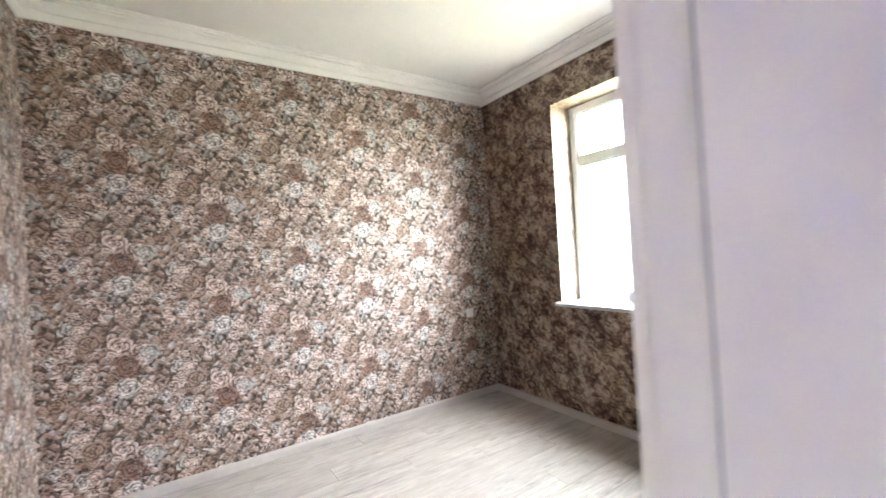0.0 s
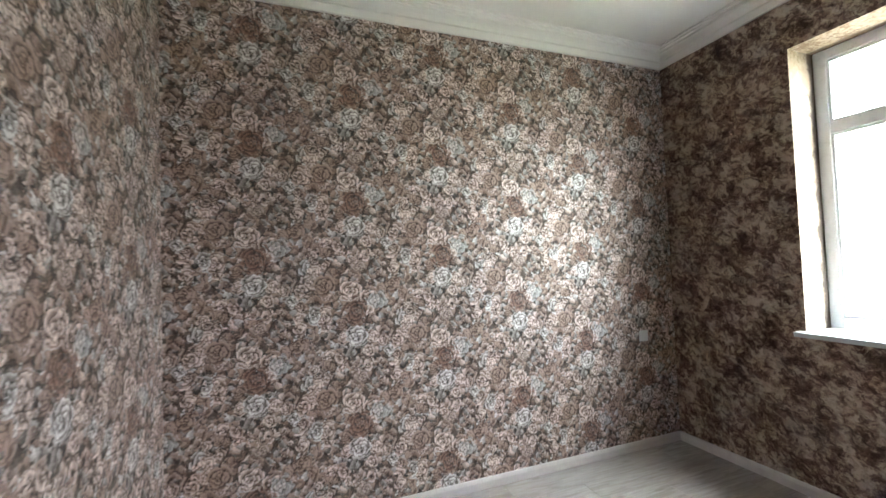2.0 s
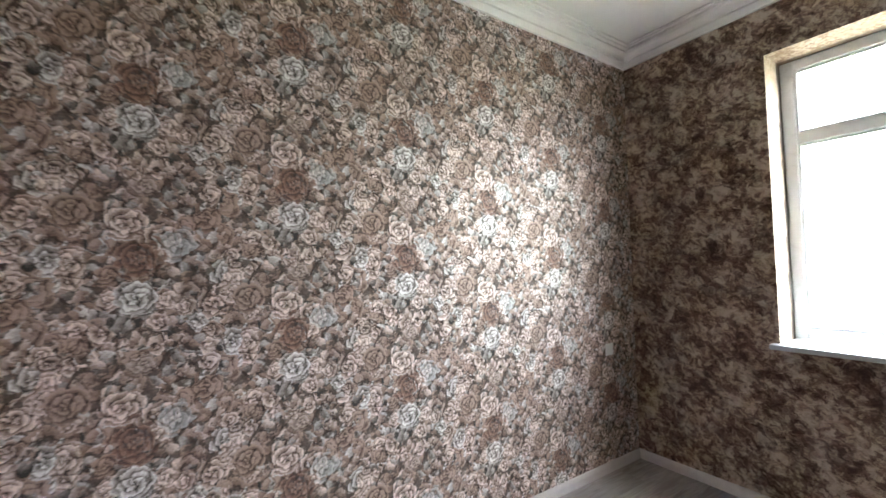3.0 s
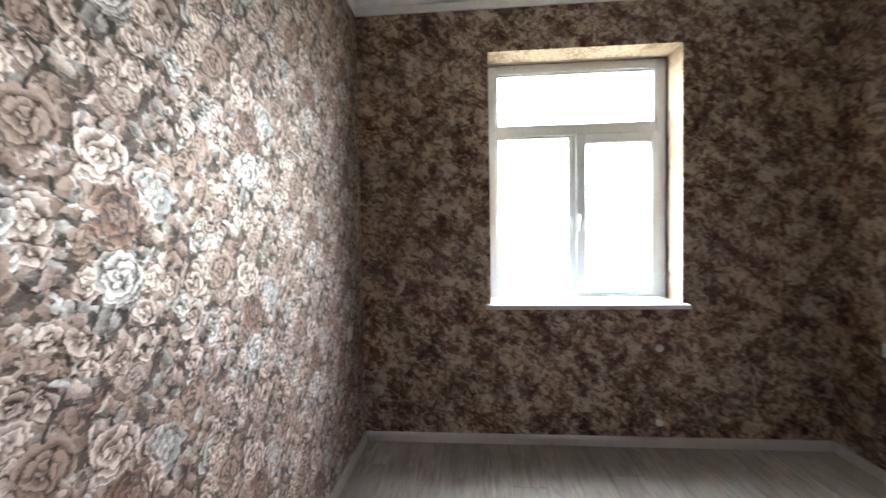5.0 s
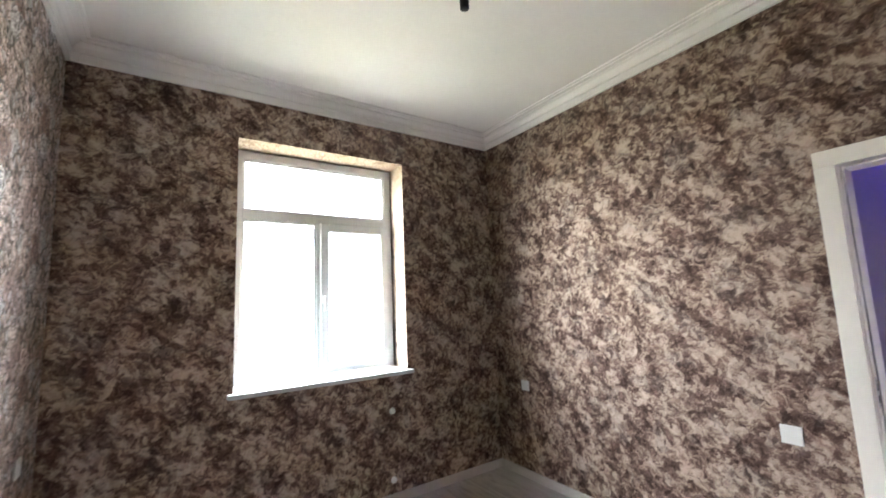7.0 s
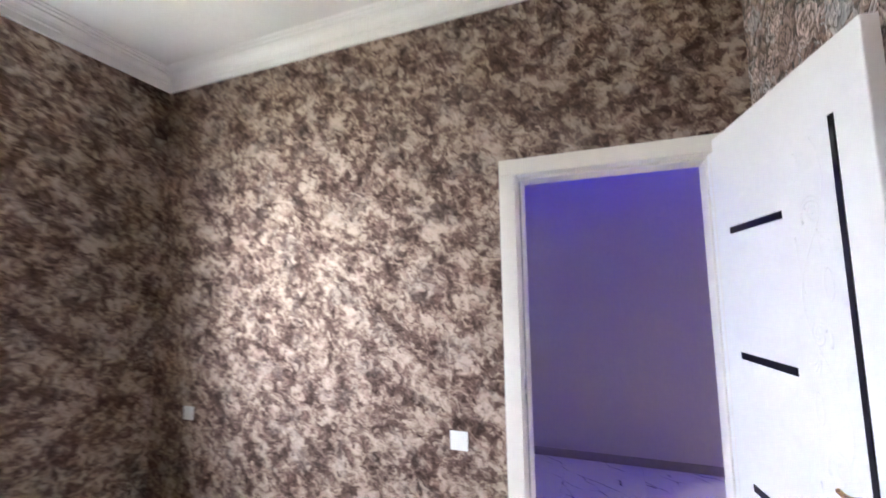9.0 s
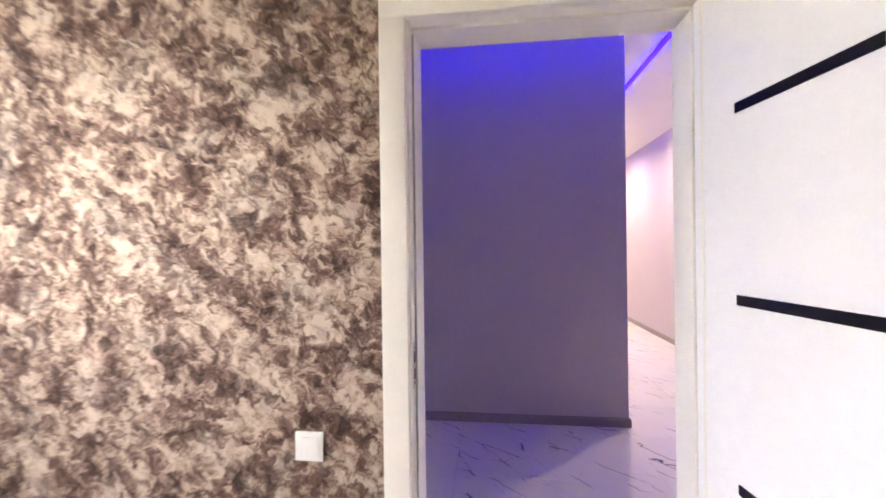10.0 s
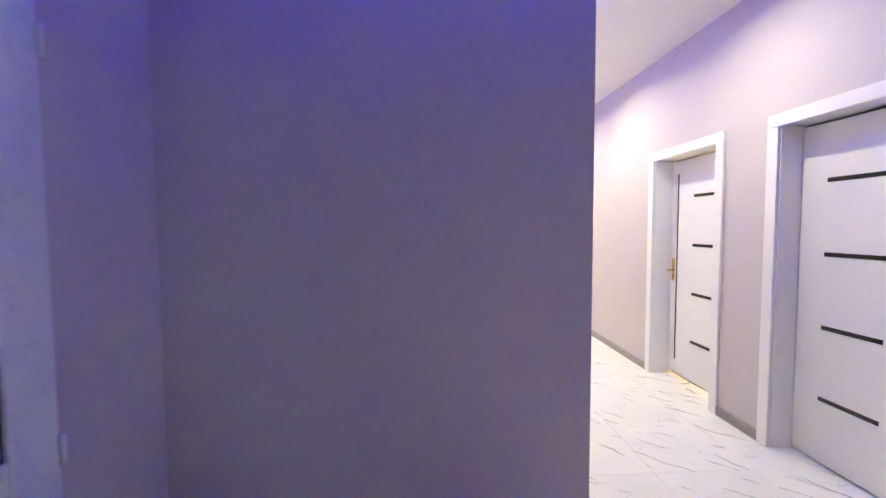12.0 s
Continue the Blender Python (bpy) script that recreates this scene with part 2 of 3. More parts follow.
def mottled_paper(name, axis):
    """The plainer companion paper: soft brushed patches of taupe, brown, rose beige and grey, slanting."""
    n = Net(name)
    u, w, p = wall_uv(n, axis)
    warp = n.vmath("SCALE", n.vmath("SUBTRACT", n.noise(p, 13.0, 3, 0.6).outputs["Color"], (0.5, 0.5, 0.5)))
    warp.node.inputs["Scale"].default_value = 0.09
    tilt = n.node("VectorRotate", {"Vector": n.vmath("ADD", p, warp), "Angle": radians(-38)}, rotation_type="Z_AXIS").outputs[0]
    slant = n.scaled(tilt, 1.0, 1.2, 1.0)
    patch = n.noise(slant, 6.5, 3, 0.55, 0.3).outputs["Fac"]
    dab = n.noise(slant, 23.0, 4, 0.6, 0.5).outputs["Fac"]
    stroke = n.noise(slant, 64.0, 4, 0.6, 0.9).outputs["Fac"]
    ragged = n.vmath("SCALE", n.vmath("SUBTRACT", n.noise(slant, 42.0, 4, 0.65).outputs["Color"], (0.5, 0.5, 0.5)))
    ragged.node.inputs["Scale"].default_value = 0.06
    chips = n.node("SeparateColor", {"Color": n.voronoi(n.vmath("ADD", slant, ragged), 40.0, "F1", "2D", 1.0).outputs["Color"]}).outputs[0]
    t = n.math("ADD", n.math("ADD", n.math("MULTIPLY", patch, 0.38), n.math("MULTIPLY", chips, 0.09)), n.math("ADD", n.math("MULTIPLY", dab, 0.32), n.math("MULTIPLY", stroke, 0.21)))
    c = n.ramp(t, [(0.39, (0.062, 0.036, 0.030)), (0.455, (0.15, 0.097, 0.08)), (0.495, (0.25, 0.173, 0.143)), (0.53, (0.42, 0.327, 0.262)), (0.59, (0.60, 0.495, 0.405))])
    grey = n.span(n.noise(slant, 5.0, 3).outputs["Fac"], 0.54, 0.62, 0.0, 0.28)
    c = n.mix(grey, c, n.ramp(t, [(0.40, (0.085, 0.071, 0.062)), (0.58, (0.45, 0.40, 0.365))]))
    rosy = n.span(n.noise(n.vmath("ADD", slant, (7.1, 2.3, 0)), 11.0, 2).outputs["Fac"], 0.56, 0.64, 0.0, 0.35)
    c = n.mix(rosy, c, n.ramp(t, [(0.42, (0.13, 0.07, 0.055)), (0.60, (0.48, 0.32, 0.27))]))
    fine = n.noise(p, 190.0, 3).outputs["Fac"]
    height = n.math("ADD", n.math("ADD", dab, stroke), n.math("MULTIPLY", fine, 0.3))
    return n.done(c, n.math("ADD", n.math("MULTIPLY", stroke, 0.2), 0.56), n.bump(height, 0.45, 0.004), Specular_IOR_Level=0.6, Metallic=0.95)


def hall_paper(name):
    """Pale grey vinyl paper with a fine woven upright thread."""
    n = Net(name)
    v = n.xyz()
    thread = n.noise(n.scaled(v, 1.0, 1.0, 0.06), 420.0, 2).outputs["Fac"]
    soft = n.noise(v, 2.2, 3).outputs["Fac"]
    c = n.mix(n.span(thread, 0.3, 0.7), (0.55, 0.50, 0.515), (0.63, 0.573, 0.588))
    c = n.mix(n.span(soft, 0.35, 0.65, 0.0, 0.25), c, (0.54, 0.50, 0.505))
    return n.done(c, 0.62, n.bump(thread, 0.15, 0.0008))


def laminate(name):
    """Whitewashed grey oak boards, grain along x, each board of its own shade."""
    n = Net(name)
    v = n.xyz()
    rnd = n.node("ObjectInfo").outputs["Random"]
    shift = n.node("CombineXYZ", {"X": n.math("MULTIPLY", rnd, 37.0), "Y": n.math("MULTIPLY", rnd, 91.0)}).outputs[0]
    q = n.vmath("ADD", v, shift)
    grain = n.noise(n.scaled(q, 1.4, 16.0, 1.0), 5.0, 6, 0.62, 0.5).outputs["Fac"]
    cloud = n.noise(n.scaled(q, 1.1, 4.0, 1.0), 2.6, 3).outputs["Fac"]
    knot = n.voronoi(n.scaled(q, 1.2, 4.0, 1.0), 1.6, "F1", "2D").outputs["Distance"]
    c = n.ramp(n.math("ADD", n.math("MULTIPLY", grain, 0.6), n.math("MULTIPLY", cloud, 0.4)),
               [(0.25, (0.19, 0.168, 0.15)), (0.45, (0.33, 0.303, 0.28)), (0.6, (0.45, 0.42, 0.393)), (0.8, (0.56, 0.535, 0.505))])
    streak = n.noise(n.scaled(q, 0.8, 9.0, 1.0), 3.2, 4, 0.6, 0.8).outputs["Fac"]
    c = n.mix(n.span(streak, 0.50, 0.64, 0.0, 0.6), c, (0.22, 0.19, 0.165))
    c = n.mix(n.span(knot, 0.02, 0.11, 0.6, 0.0), c, (0.17, 0.145, 0.125))
    c = n.mix(n.math("MULTIPLY", rnd, 0.55), c, (0.33, 0.295, 0.265))
    return n.done(c, n.math("ADD", n.math("MULTIPLY", grain, 0.16), 0.27), n.bump(grain, 0.18, 0.001), Specular_IOR_Level=0.55)


def marble(name):
    """Glazed white marble-look tiles with slate-blue cracks of vein."""
    n = Net(name)
    v = n.xyz()
    rnd = n.node("ObjectInfo").outputs["Random"]
    shift = n.node("CombineXYZ", {"X": n.math("MULTIPLY", rnd, 13.0), "Y": n.math("MULTIPLY", rnd, 29.0)}).outputs[0]
    q = n.vmath("ADD", n.node("VectorRotate", {"Vector": v, "Angle": radians(-45)}, rotation_type="Z_AXIS").outputs[0], shift)
    warp = n.vmath("SCALE", n.vmath("SUBTRACT", n.noise(q, 3.2, 5, 0.6).outputs["Color"], (0.5, 0.5, 0.5)))
    warp.node.inputs["Scale"].default_value = 0.42
    w = n.vmath("ADD", n.scaled(q, 3.4, 0.7, 1.0), warp)
    line = n.voronoi(w, 1.5, "DISTANCE_TO_EDGE", "2D").outputs["Distance"]
    hair = n.voronoi(n.vmath("ADD", w, (3.3, 1.1, 0)), 3.1, "DISTANCE_TO_EDGE", "2D").outputs["Distance"]
    gate = n.span(n.noise(q, 2.6, 2).outputs["Fac"], 0.48, 0.56)
    thin = n.span(n.noise(q, 3.6, 2).outputs["Fac"], 0.5, 0.6)
    c = n.mix(n.span(n.noise(q, 1.6, 4).outputs["Fac"], 0.4, 0.7, 0.0, 0.5), (0.80, 0.79, 0.78), (0.70, 0.70, 0.71))
    c = n.mix(n.math("MULTIPLY", n.span(hair, 0.0, 0.022, 0.6, 0.0), thin), c, (0.34, 0.34, 0.38))
    c = n.mix(n.math("MULTIPLY", n.span(line, 0.0, 0.07, 0.3, 0.0), gate), c, (0.5, 0.5, 0.54))
    c = n.mix(n.math("MULTIPLY", n.span(line, 0.002, 0.018, 0.95, 0.0), gate), c, (0.10, 0.10, 0.13))
    return n.done(c, 0.16, None, Specular_IOR_Level=0.5)


def raw_plaster(name):
    """Bare cream filler in the window reveal, brown along the seam with the frame."""
    n = Net(name)
    v = n.xyz()
    s = n.node("SeparateXYZ", {"Vector": v})
    big, fine = n.noise(v, 7.0, 4, 0.6, 0.4).outputs["Fac"], n.noise(v, 55.0, 4).outputs["Fac"]
    c = n.mix(n.span(big, 0.35, 0.65), (0.36, 0.27, 0.20), (0.50, 0.41, 0.33))
    c = n.mix(n.span(n.math("ADD", n.math("MULTIPLY", big, 0.6), n.math("MULTIPLY", fine, 0.4)), 0.52, 0.62, 0.0, 0.7), c, (0.24, 0.165, 0.11))
    seam = n.math("ADD", s.outputs["X"], n.math("MULTIPLY", n.math("SUBTRACT", big, 0.5), 0.14))
    c = n.mix(n.span(seam, 3.125, 3.165, 0.0, 0.92), c, (0.07, 0.05, 0.038))
    top = n.span(s.outputs["Z"], 2.55, 2.63)
    c = n.mix(n.math("MULTIPLY", top, n.span(n.math("ADD", n.math("MULTIPLY", big, 0.5), n.math("MULTIPLY", fine, 0.5)), 0.44, 0.58, 0.0, 0.8)), c, (0.20, 0.13, 0.08))
    return n.done(c, 0.85, n.bump(n.math("ADD", big, fine), 0.4, 0.004))


def metal(name, colour, rough):
    n = Net(name)
    f = n.noise(n.xyz(), 90.0, 3).outputs["Fac"]
    return n.done(colour, n.math("ADD", rough, n.math("MULTIPLY", f, 0.12)), n.bump(f, 0.04, 0.0005), Metallic=1.0)


def glow(name, colour, strength):
    n = Net(name)
    return n.done((0.02, 0.02, 0.02), 0.5, Emission_Color=(*colour, 1), Emission_Strength=strength)


def clear_glass(name):
    n = Net(name)
    out = n.t.nodes["Material Output"]
    clear = n.node("BsdfTransparent", {"Color": (0.96, 0.985, 0.975, 1)}).outputs[0]
    shine = n.node("BsdfGlossy", {"Roughness": 0.02}).outputs[0]
    n.t.nodes.remove(n.bsdf)
    facing = n.math("POWER", n.node("LayerWeight", {"Blend": 0.5}).outputs["Facing"], 5.0)
    m = n.node("MixShader", {0: n.math("ADD", n.math("MULTIPLY", facing, 0.5), 0.03), 1: clear, 2: shine})
    n.t.links.new(m.outputs[0], out.inputs[0])
    return n.mat


def dry_field(name):
    n = Net(name)
    v = n.xyz()
    a, b = n.noise(v, 0.05, 4).outputs["Fac"], n.noise(v, 2.5, 4).outputs["Fac"]
    c = n.mix(n.span(a, 0.4, 0.6), (0.17, 0.16, 0.115), (0.14, 0.145, 0.10))
    c = n.mix(n.span(b, 0.4, 0.65, 0.0, 0.5), c, (0.2, 0.185, 0.14))
    return n.done(c, 0.95, n.bump(b, 0.6, 0.03))


ROSES_X, ROSES_Y = rose_paper("rose_wallpaper", "x"), rose_paper("rose_wallpaper_side", "y")
MOTTLE_X, MOTTLE_Y = mottled_paper("mottled_wallpaper", "x"), mottled_paper("mottled_wallpaper_side", "y")
HALL = hall_paper("grey_wallpaper")
OAK, MARBLE, FILLER = laminate("grey_oak_laminate"), marble("marble_tile"), raw_plaster("raw_plaster")
CEILING = plain("ceiling_paint", (0.80, 0.78, 0.75), 0.75, 0.03, 60, 0.08)
HALL_CEILING = plain("stretch_ceiling", (0.82, 0.81, 0.80), 0.5, 0.02, 60, 0.03)
MOULD = plain("moulding_white", (0.80, 0.785, 0.76), 0.6, 0.015, 40, 0.03)
DOOR_WHITE = plain("door_white", (0.85, 0.84, 0.83), 0.36, 0.025, 25, 0.03)
FRAME_WHITE = plain("door_frame_white", (0.84, 0.80, 0.725), 0.4, 0.02, 25, 0.02)
UPVC = plain("white_upvc", (0.75, 0.78, 0.81), 0.3, 0.03, 25, 0.02)
SILL = plain("sill_plastic", (0.56, 0.60, 0.61), 0.35, 0.05, 25, 0.03)
UPVC_PANEL = plain("upvc_panel", (0.76, 0.78, 0.82), 0.35, 0.03, 12, 0.02)
SKIRT = plain("skirting_grey_white", (0.52, 0.49, 0.46), 0.45, 0.06, 30, 0.06)
HALL_SKIRT = plain("skirting_taupe", (0.32, 0.295, 0.28), 0.45, 0.1, 30, 0.08)
PLASTIC = plain("switch_plastic", (0.80, 0.80, 0.78), 0.3, 0.02, 30, 0.01)
BLACK_GLASS = plain("black_gloss", (0.008, 0.008, 0.01), 0.12, 0.1, 30, 0.0)
BLACK = plain("black_plastic", (0.012, 0.012, 0.012), 0.4, 0.1, 30, 0.02)
RUBBER = plain("dark_seal", (0.025, 0.025, 0.03), 0.6, 0.1, 30, 0.02)
SEAL_GREY = plain("grey_seal", (0.5, 0.49, 0.48), 0.6, 0.1, 30, 0.02)
CORD = plain("cord_grey", (0.35, 0.33, 0.31), 0.6, 0.1, 60, 0.05)
CHROME, BRASS = metal("brushed_steel", (0.6, 0.6, 0.6), 0.28), metal("polished_brass", (0.78, 0.55, 0.18), 0.18)
PLASTER = plain("plaster", (0.6, 0.58, 0.55), 0.9, 0.1, 20, 0.2)
CONCRETE = plain("subfloor", (0.35, 0.34, 0.33), 0.9, 0.1, 20, 0.2)
LED = glow("blue_led", (0.002, 0.0, 1.0), LED_STRENGTH * 1.2)
# glow of the added cross strip that tints the niche wall blue
LED_FILL = glow("blue_led_unseen_fill", (0.002, 0.0, 1.0), LED_STRENGTH * 0.8)
SPOT = glow("downlight_glow", (1.0, 0.93, 0.82), 1.5)
GLASS = clear_glass("window_glass")
FIELD = dry_field("dry_field")

# ---- building blocks ----


def solid(name, bm, materials, parent=None, smooth=False):
    me = bpy.data.meshes.new(name)
    bm.normal_update()
    bm.to_mesh(me)
    bm.free()
    for m in materials if isinstance(materials, (list, tuple)) else [materials]:
        me.materials.append(m)
    if smooth:
        for f in me.polygons:
            f.use_smooth = True
    ob = new(name, me)
    if parent is not None:
        ob.parent = parent
    return ob


def part(name, bm, material, parent, label="", smooth=False):
    """One mesh under a thing or under a part."""
    ob = solid(name, bm, material, parent, smooth)
    return tagged(ob, label) if label else ob


def add_box(bm, lo, hi, bevel=0.0, m=None, segments=2):
    """A box from corner to corner, its edges rounded."""
    made = bmesh.ops.create_cube(bm, size=1.0)["verts"]
    size = [max(b - a, 1e-5) for a, b in zip(lo, hi)]
    mid = [(a + b) / 2 for a, b in zip(lo, hi)]
    bmesh.ops.transform(bm, matrix=Matrix.Translation(mid) @ Matrix.Diagonal((*size, 1)), verts=made)
    if bevel:
        edges = list({e for v in made for e in v.link_edges})
        made = bmesh.ops.bevel(bm, geom=edges, offset=bevel, segments=segments, affect="EDGES", profile=0.5)["verts"]
        made = list({v for v in made})
    if m is not None:
        bmesh.ops.transform(bm, matrix=m, verts=list({v for v in made}))
    return bm


def box(lo, hi, bevel=0.0, segments=2):
    return add_box(bmesh.new(), lo, hi, bevel, None, segments)


def add_rod(bm, a, b, r1, r2=None, sides=20):
    """A round bar from a to b."""
    a, b = Vector(a), Vector(b)
    turn = (b - a).to_track_quat("Z", "Y").to_matrix().to_4x4()
    bmesh.ops.create_cone(bm, cap_ends=True, segments=sides, radius1=r1, radius2=r1 if r2 is None else r2, depth=(b - a).length,
                          matrix=Matrix.Translation((a + b) / 2) @ turn)
    return bm


def add_tube(bm, points, radii, sides=14):
    """A bent bar running mainly along x through the points, with a radius at each."""
    rings = [[bm.verts.new((x, y + r * math.cos(k * math.tau / sides), z + r * math.sin(k * math.tau / sides))) for k in range(sides)] for (x, y, z), r in zip(points, radii)]
    for p, q in zip(rings, rings[1:]):
        for k in range(sides):
            bm.faces.new((p[k], q[k], q[(k + 1) % sides], p[(k + 1) % sides]))
    bm.faces.new(list(reversed(rings[0])))
    bm.faces.new(rings[-1])
    bmesh.ops.recalc_face_normals(bm, faces=bm.faces)
    return bm


def lathe(profile, sides=32):
    """A turned body round z from (radius, height) pairs."""
    bm = bmesh.new()
    rings = [[bm.verts.new((r * math.cos(k * math.tau / sides), r * math.sin(k * math.tau / sides), z)) for k in range(sides)] for r, z in profile]
    for p, q in zip(rings, rings[1:]):
        for k in range(sides):
            bm.faces.new((p[k], p[(k + 1) % sides], q[(k + 1) % sides], q[k]))
    bm.faces.new(rings[-1])
    bm.faces.new(list(reversed(rings[0])))
    return bm


def slab(axis, at, thick, us, zs, holes):
    """An upright wall in the plane axis=at, as thick as given, over the cuts us along it and zs up it, open where (i, j) is in holes.
    Slot 0 faces the room (the side of at), slot 1 the far side, slot 2 the reveals."""
    bm = bmesh.new()
    near, far = {}, {}
    for i, u in enumerate(us):
        for j, z in enumerate(zs):
            p, q = ((at, u, z), (at + thick, u, z)) if axis == "x" else ((u, at, z), (u, at + thick, z))
            near[i, j], far[i, j] = bm.verts.new(p), bm.verts.new(q)
    cells = {(i, j) for i in range(len(us) - 1) for j in range(len(zs) - 1)} - set(holes)
    for i, j in cells:
        k = [(i, j), (i + 1, j), (i + 1, j + 1), (i, j + 1)]
        bm.faces.new([near[c] for c in k]).material_index = 0
        bm.faces.new([far[c] for c in reversed(k)]).material_index = 1
        for a, b, nb in ((k[0], k[1], (i, j - 1)), (k[1], k[2], (i + 1, j)), (k[2], k[3], (i, j + 1)), (k[3], k[0], (i - 1, j))):
            if nb not in cells:
                bm.faces.new((near[b], near[a], far[a], far[b])).material_index = 2
    bmesh.ops.recalc_face_normals(bm, faces=bm.faces)
    return bm


def swept(profile, corners, closed=True):
    """A moulding: the profile (out from the wall, up) carried round the plan's corners, walls on the outside, with mitred corners."""
    bm = bmesh.new()
    n = len(corners)
    rings = []
    for k, c in enumerate(corners):
        c = Vector(c)
        a = (c - Vector(corners[k - 1])).normalized() if closed or k else None
        b = (Vector(corners[(k + 1) % n]) - c).normalized() if closed or k < n - 1 else None
        na = Vector((-a.y, a.x)) if a else None
        nb = Vector((-b.y, b.x)) if b else None
        inward = (na + nb) / (1 + na.dot(nb)) if na and nb else (na or nb)
        rings.append([bm.verts.new((c.x + inward.x * d, c.y + inward.y * d, z)) for d, z in profile])
    m = len(profile)
    for k in range(n if closed else n - 1):
        p, q = rings[k], rings[(k + 1) % n]
        for j in range(m):
            bm.faces.new((p[j], q[j], q[(j + 1) % m], p[(j + 1) % m]))
    if not closed:
        bm.faces.new(rings[0])
        bm.faces.new(list(reversed(rings[-1])))
    bmesh.ops.recalc_face_normals(bm, faces=bm.faces)
    return bm


def thing(name, m, label, category, group="", kind=""):
    ob = new(name)
    ob.empty_display_size = 0.1
    ob.matrix_world = m
    return tagged(ob, label, category, group, kind)


# ---- the plan ----
W, E, S, N = -0.482, 2.955, 0.513, 3.59
TOP, CORNICE = 3.04, 2.915
HALL_W, HALL_S, HALL_E, HALL_N, NICHE_X = -2.2, -1.49, 1.10, 0.345, -0.75
HALL_TOP, HALL_END = 2.95, -7.6
WIN_S, WIN_N, WIN_LOW, WIN_HIGH = 1.45, 2.70, 0.915, 2.632

# ---- ground outside ----
bm = bmesh.new()
bmesh.ops.create_grid(bm, x_segments=8, y_segments=8, size=600.0, matrix=Matrix.Translation((0, 0, -0.7)))
tagged(solid("ground", bm, FIELD), "pale dry field reaching the hazy horizon", "ground", kind="structure")

# ---- bedroom shell ----
wall = solid("wall_east", slab("x", E, 0.38, [S - 0.16, WIN_S, WIN_N, N + 0.2], [-0.1, WIN_LOW, WIN_HIGH, 3.2], [(1, 1)]), [MOTTLE_Y, PLASTER, FILLER])
tagged(wall, "mottled brown papered wall round the window", "wall", kind="structure")
wall = solid("wall_north", slab("y", N, 0.2, [W - 0.2, E], [-0.1, 3.2], []), [ROSES_X, PLASTER, PLASTER])
tagged(wall, "wall papered with crowded taupe roses", "wall", kind="structure")
wall = solid("wall_west", slab("x", W, -0.2, [S, N], [-0.1, 3.2], []), [ROSES_Y, PLASTER, PLASTER])
tagged(wall, "rose papered wall beside the open door", "wall", kind="structure")
wall = solid("wall_south", slab("y", S, HALL_N - S, [W - 0.2, -0.355, 0.52, E], [-0.1, 2.045, 3.2], [(1, 0)]), [MOTTLE_X, HALL, PLASTER])
tagged(wall, "mottled brown papered wall with the doorway", "wall", kind="structure")
tagged(solid("floor", box((W, S - 0.02, -0.1), (E, N, -0.024)), CONCRETE), "grey oak laminate floor of the bedroom", "floor", kind="structure")
tagged(solid("ceiling", box((W, S, TOP), (E, N, TOP + 0.12)), CEILING), "plain white painted ceiling", "ceiling", kind="structure")

cornice_profile = [(0.0, CORNICE), (0.016, CORNICE), (0.018, CORNICE + 0.014), (0.011, CORNICE + 0.019), (0.012, CORNICE + 0.05), (0.026, CORNICE + 0.053), (0.028, CORNICE + 0.066),
                   (0.034, CORNICE + 0.081), (0.048, CORNICE + 0.092), (0.066, CORNICE + 0.097), (0.067, CORNICE + 0.107), (0.094, CORNICE + 0.108), (0.096, CORNICE + 0.116), (0.116, CORNICE + 0.115), (0.118, TOP), (0.0, TOP)]
room_corners = [(W, S), (E, S), (E, N), (W, N)]
tagged(solid("trim_cornice", swept(cornice_profile, room_corners), MOULD), "white stepped plaster cornice round the ceiling", "cornice", kind="structure")
skirt_profile = [(0.0, -0.015), (0.018, -0.015), (0.018, 0.028), (0.014, 0.038), (0.008, 0.046), (0.0, 0.048)]
tagged(solid("baseboard", swept(skirt_profile, [(0.578, S), (E, S), (E, N), (W, N), (W, S)], False), SKIRT),
       "pale grey plastic skirting along the floor", "skirting board", kind="structure")

# ---- hall shell ----
DOOR_A, DOOR_B = (-3.49, -2.69), (-2.145, -1.345)
wall = solid("wall_hall_west", slab("x", HALL_W, -0.2, [HALL_END, DOOR_A[0] - 0.03, DOOR_A[1] + 0.03, DOOR_B[0] - 0.03, DOOR_B[1] + 0.03, HALL_N + 0.1], [-0.1, 2.045, 3.2], [(1, 0), (3, 0)]), [HALL, PLASTER, PLASTER])
tagged(wall, "pale grey papered hall wall with two doors", "wall", kind="structure")
wall = solid("wall_hall_niche", slab("y", HALL_S, -0.16, [NICHE_X, HALL_E], [-0.1, 3.2], []), [HALL, HALL, HALL])
tagged(wall, "grey papered wall facing the bedroom door", "wall", kind="structure")
wall = solid("wall_hall_inner", slab("x", NICHE_X, 0.16, [HALL_END, HALL_S - 0.16], [-0.1, 3.2], []), [HALL, PLASTER, HALL])
tagged(wall, "grey papered corridor wall", "wall", kind="structure")
UP_S, UP_N, UP_TOP = -0.98, -0.12, 2.16
wall = solid("wall_hall_east", slab("x", HALL_E, 0.2, [HALL_S - 0.16, UP_S, UP_N, HALL_N], [-0.1, UP_TOP, 3.2], [(1, 0)]), [HALL, PLASTER, PLASTER])
tagged(wall, "grey papered wall round the plastic door", "wall", kind="structure")
wall = solid("wall_hall_north", slab("y", HALL_N, 0.168, [HALL_W - 0.2, W - 0.2], [-0.1, 3.2], []), [HALL, PLASTER, HALL])
tagged(wall, "grey papered hall wall", "wall", kind="structure")
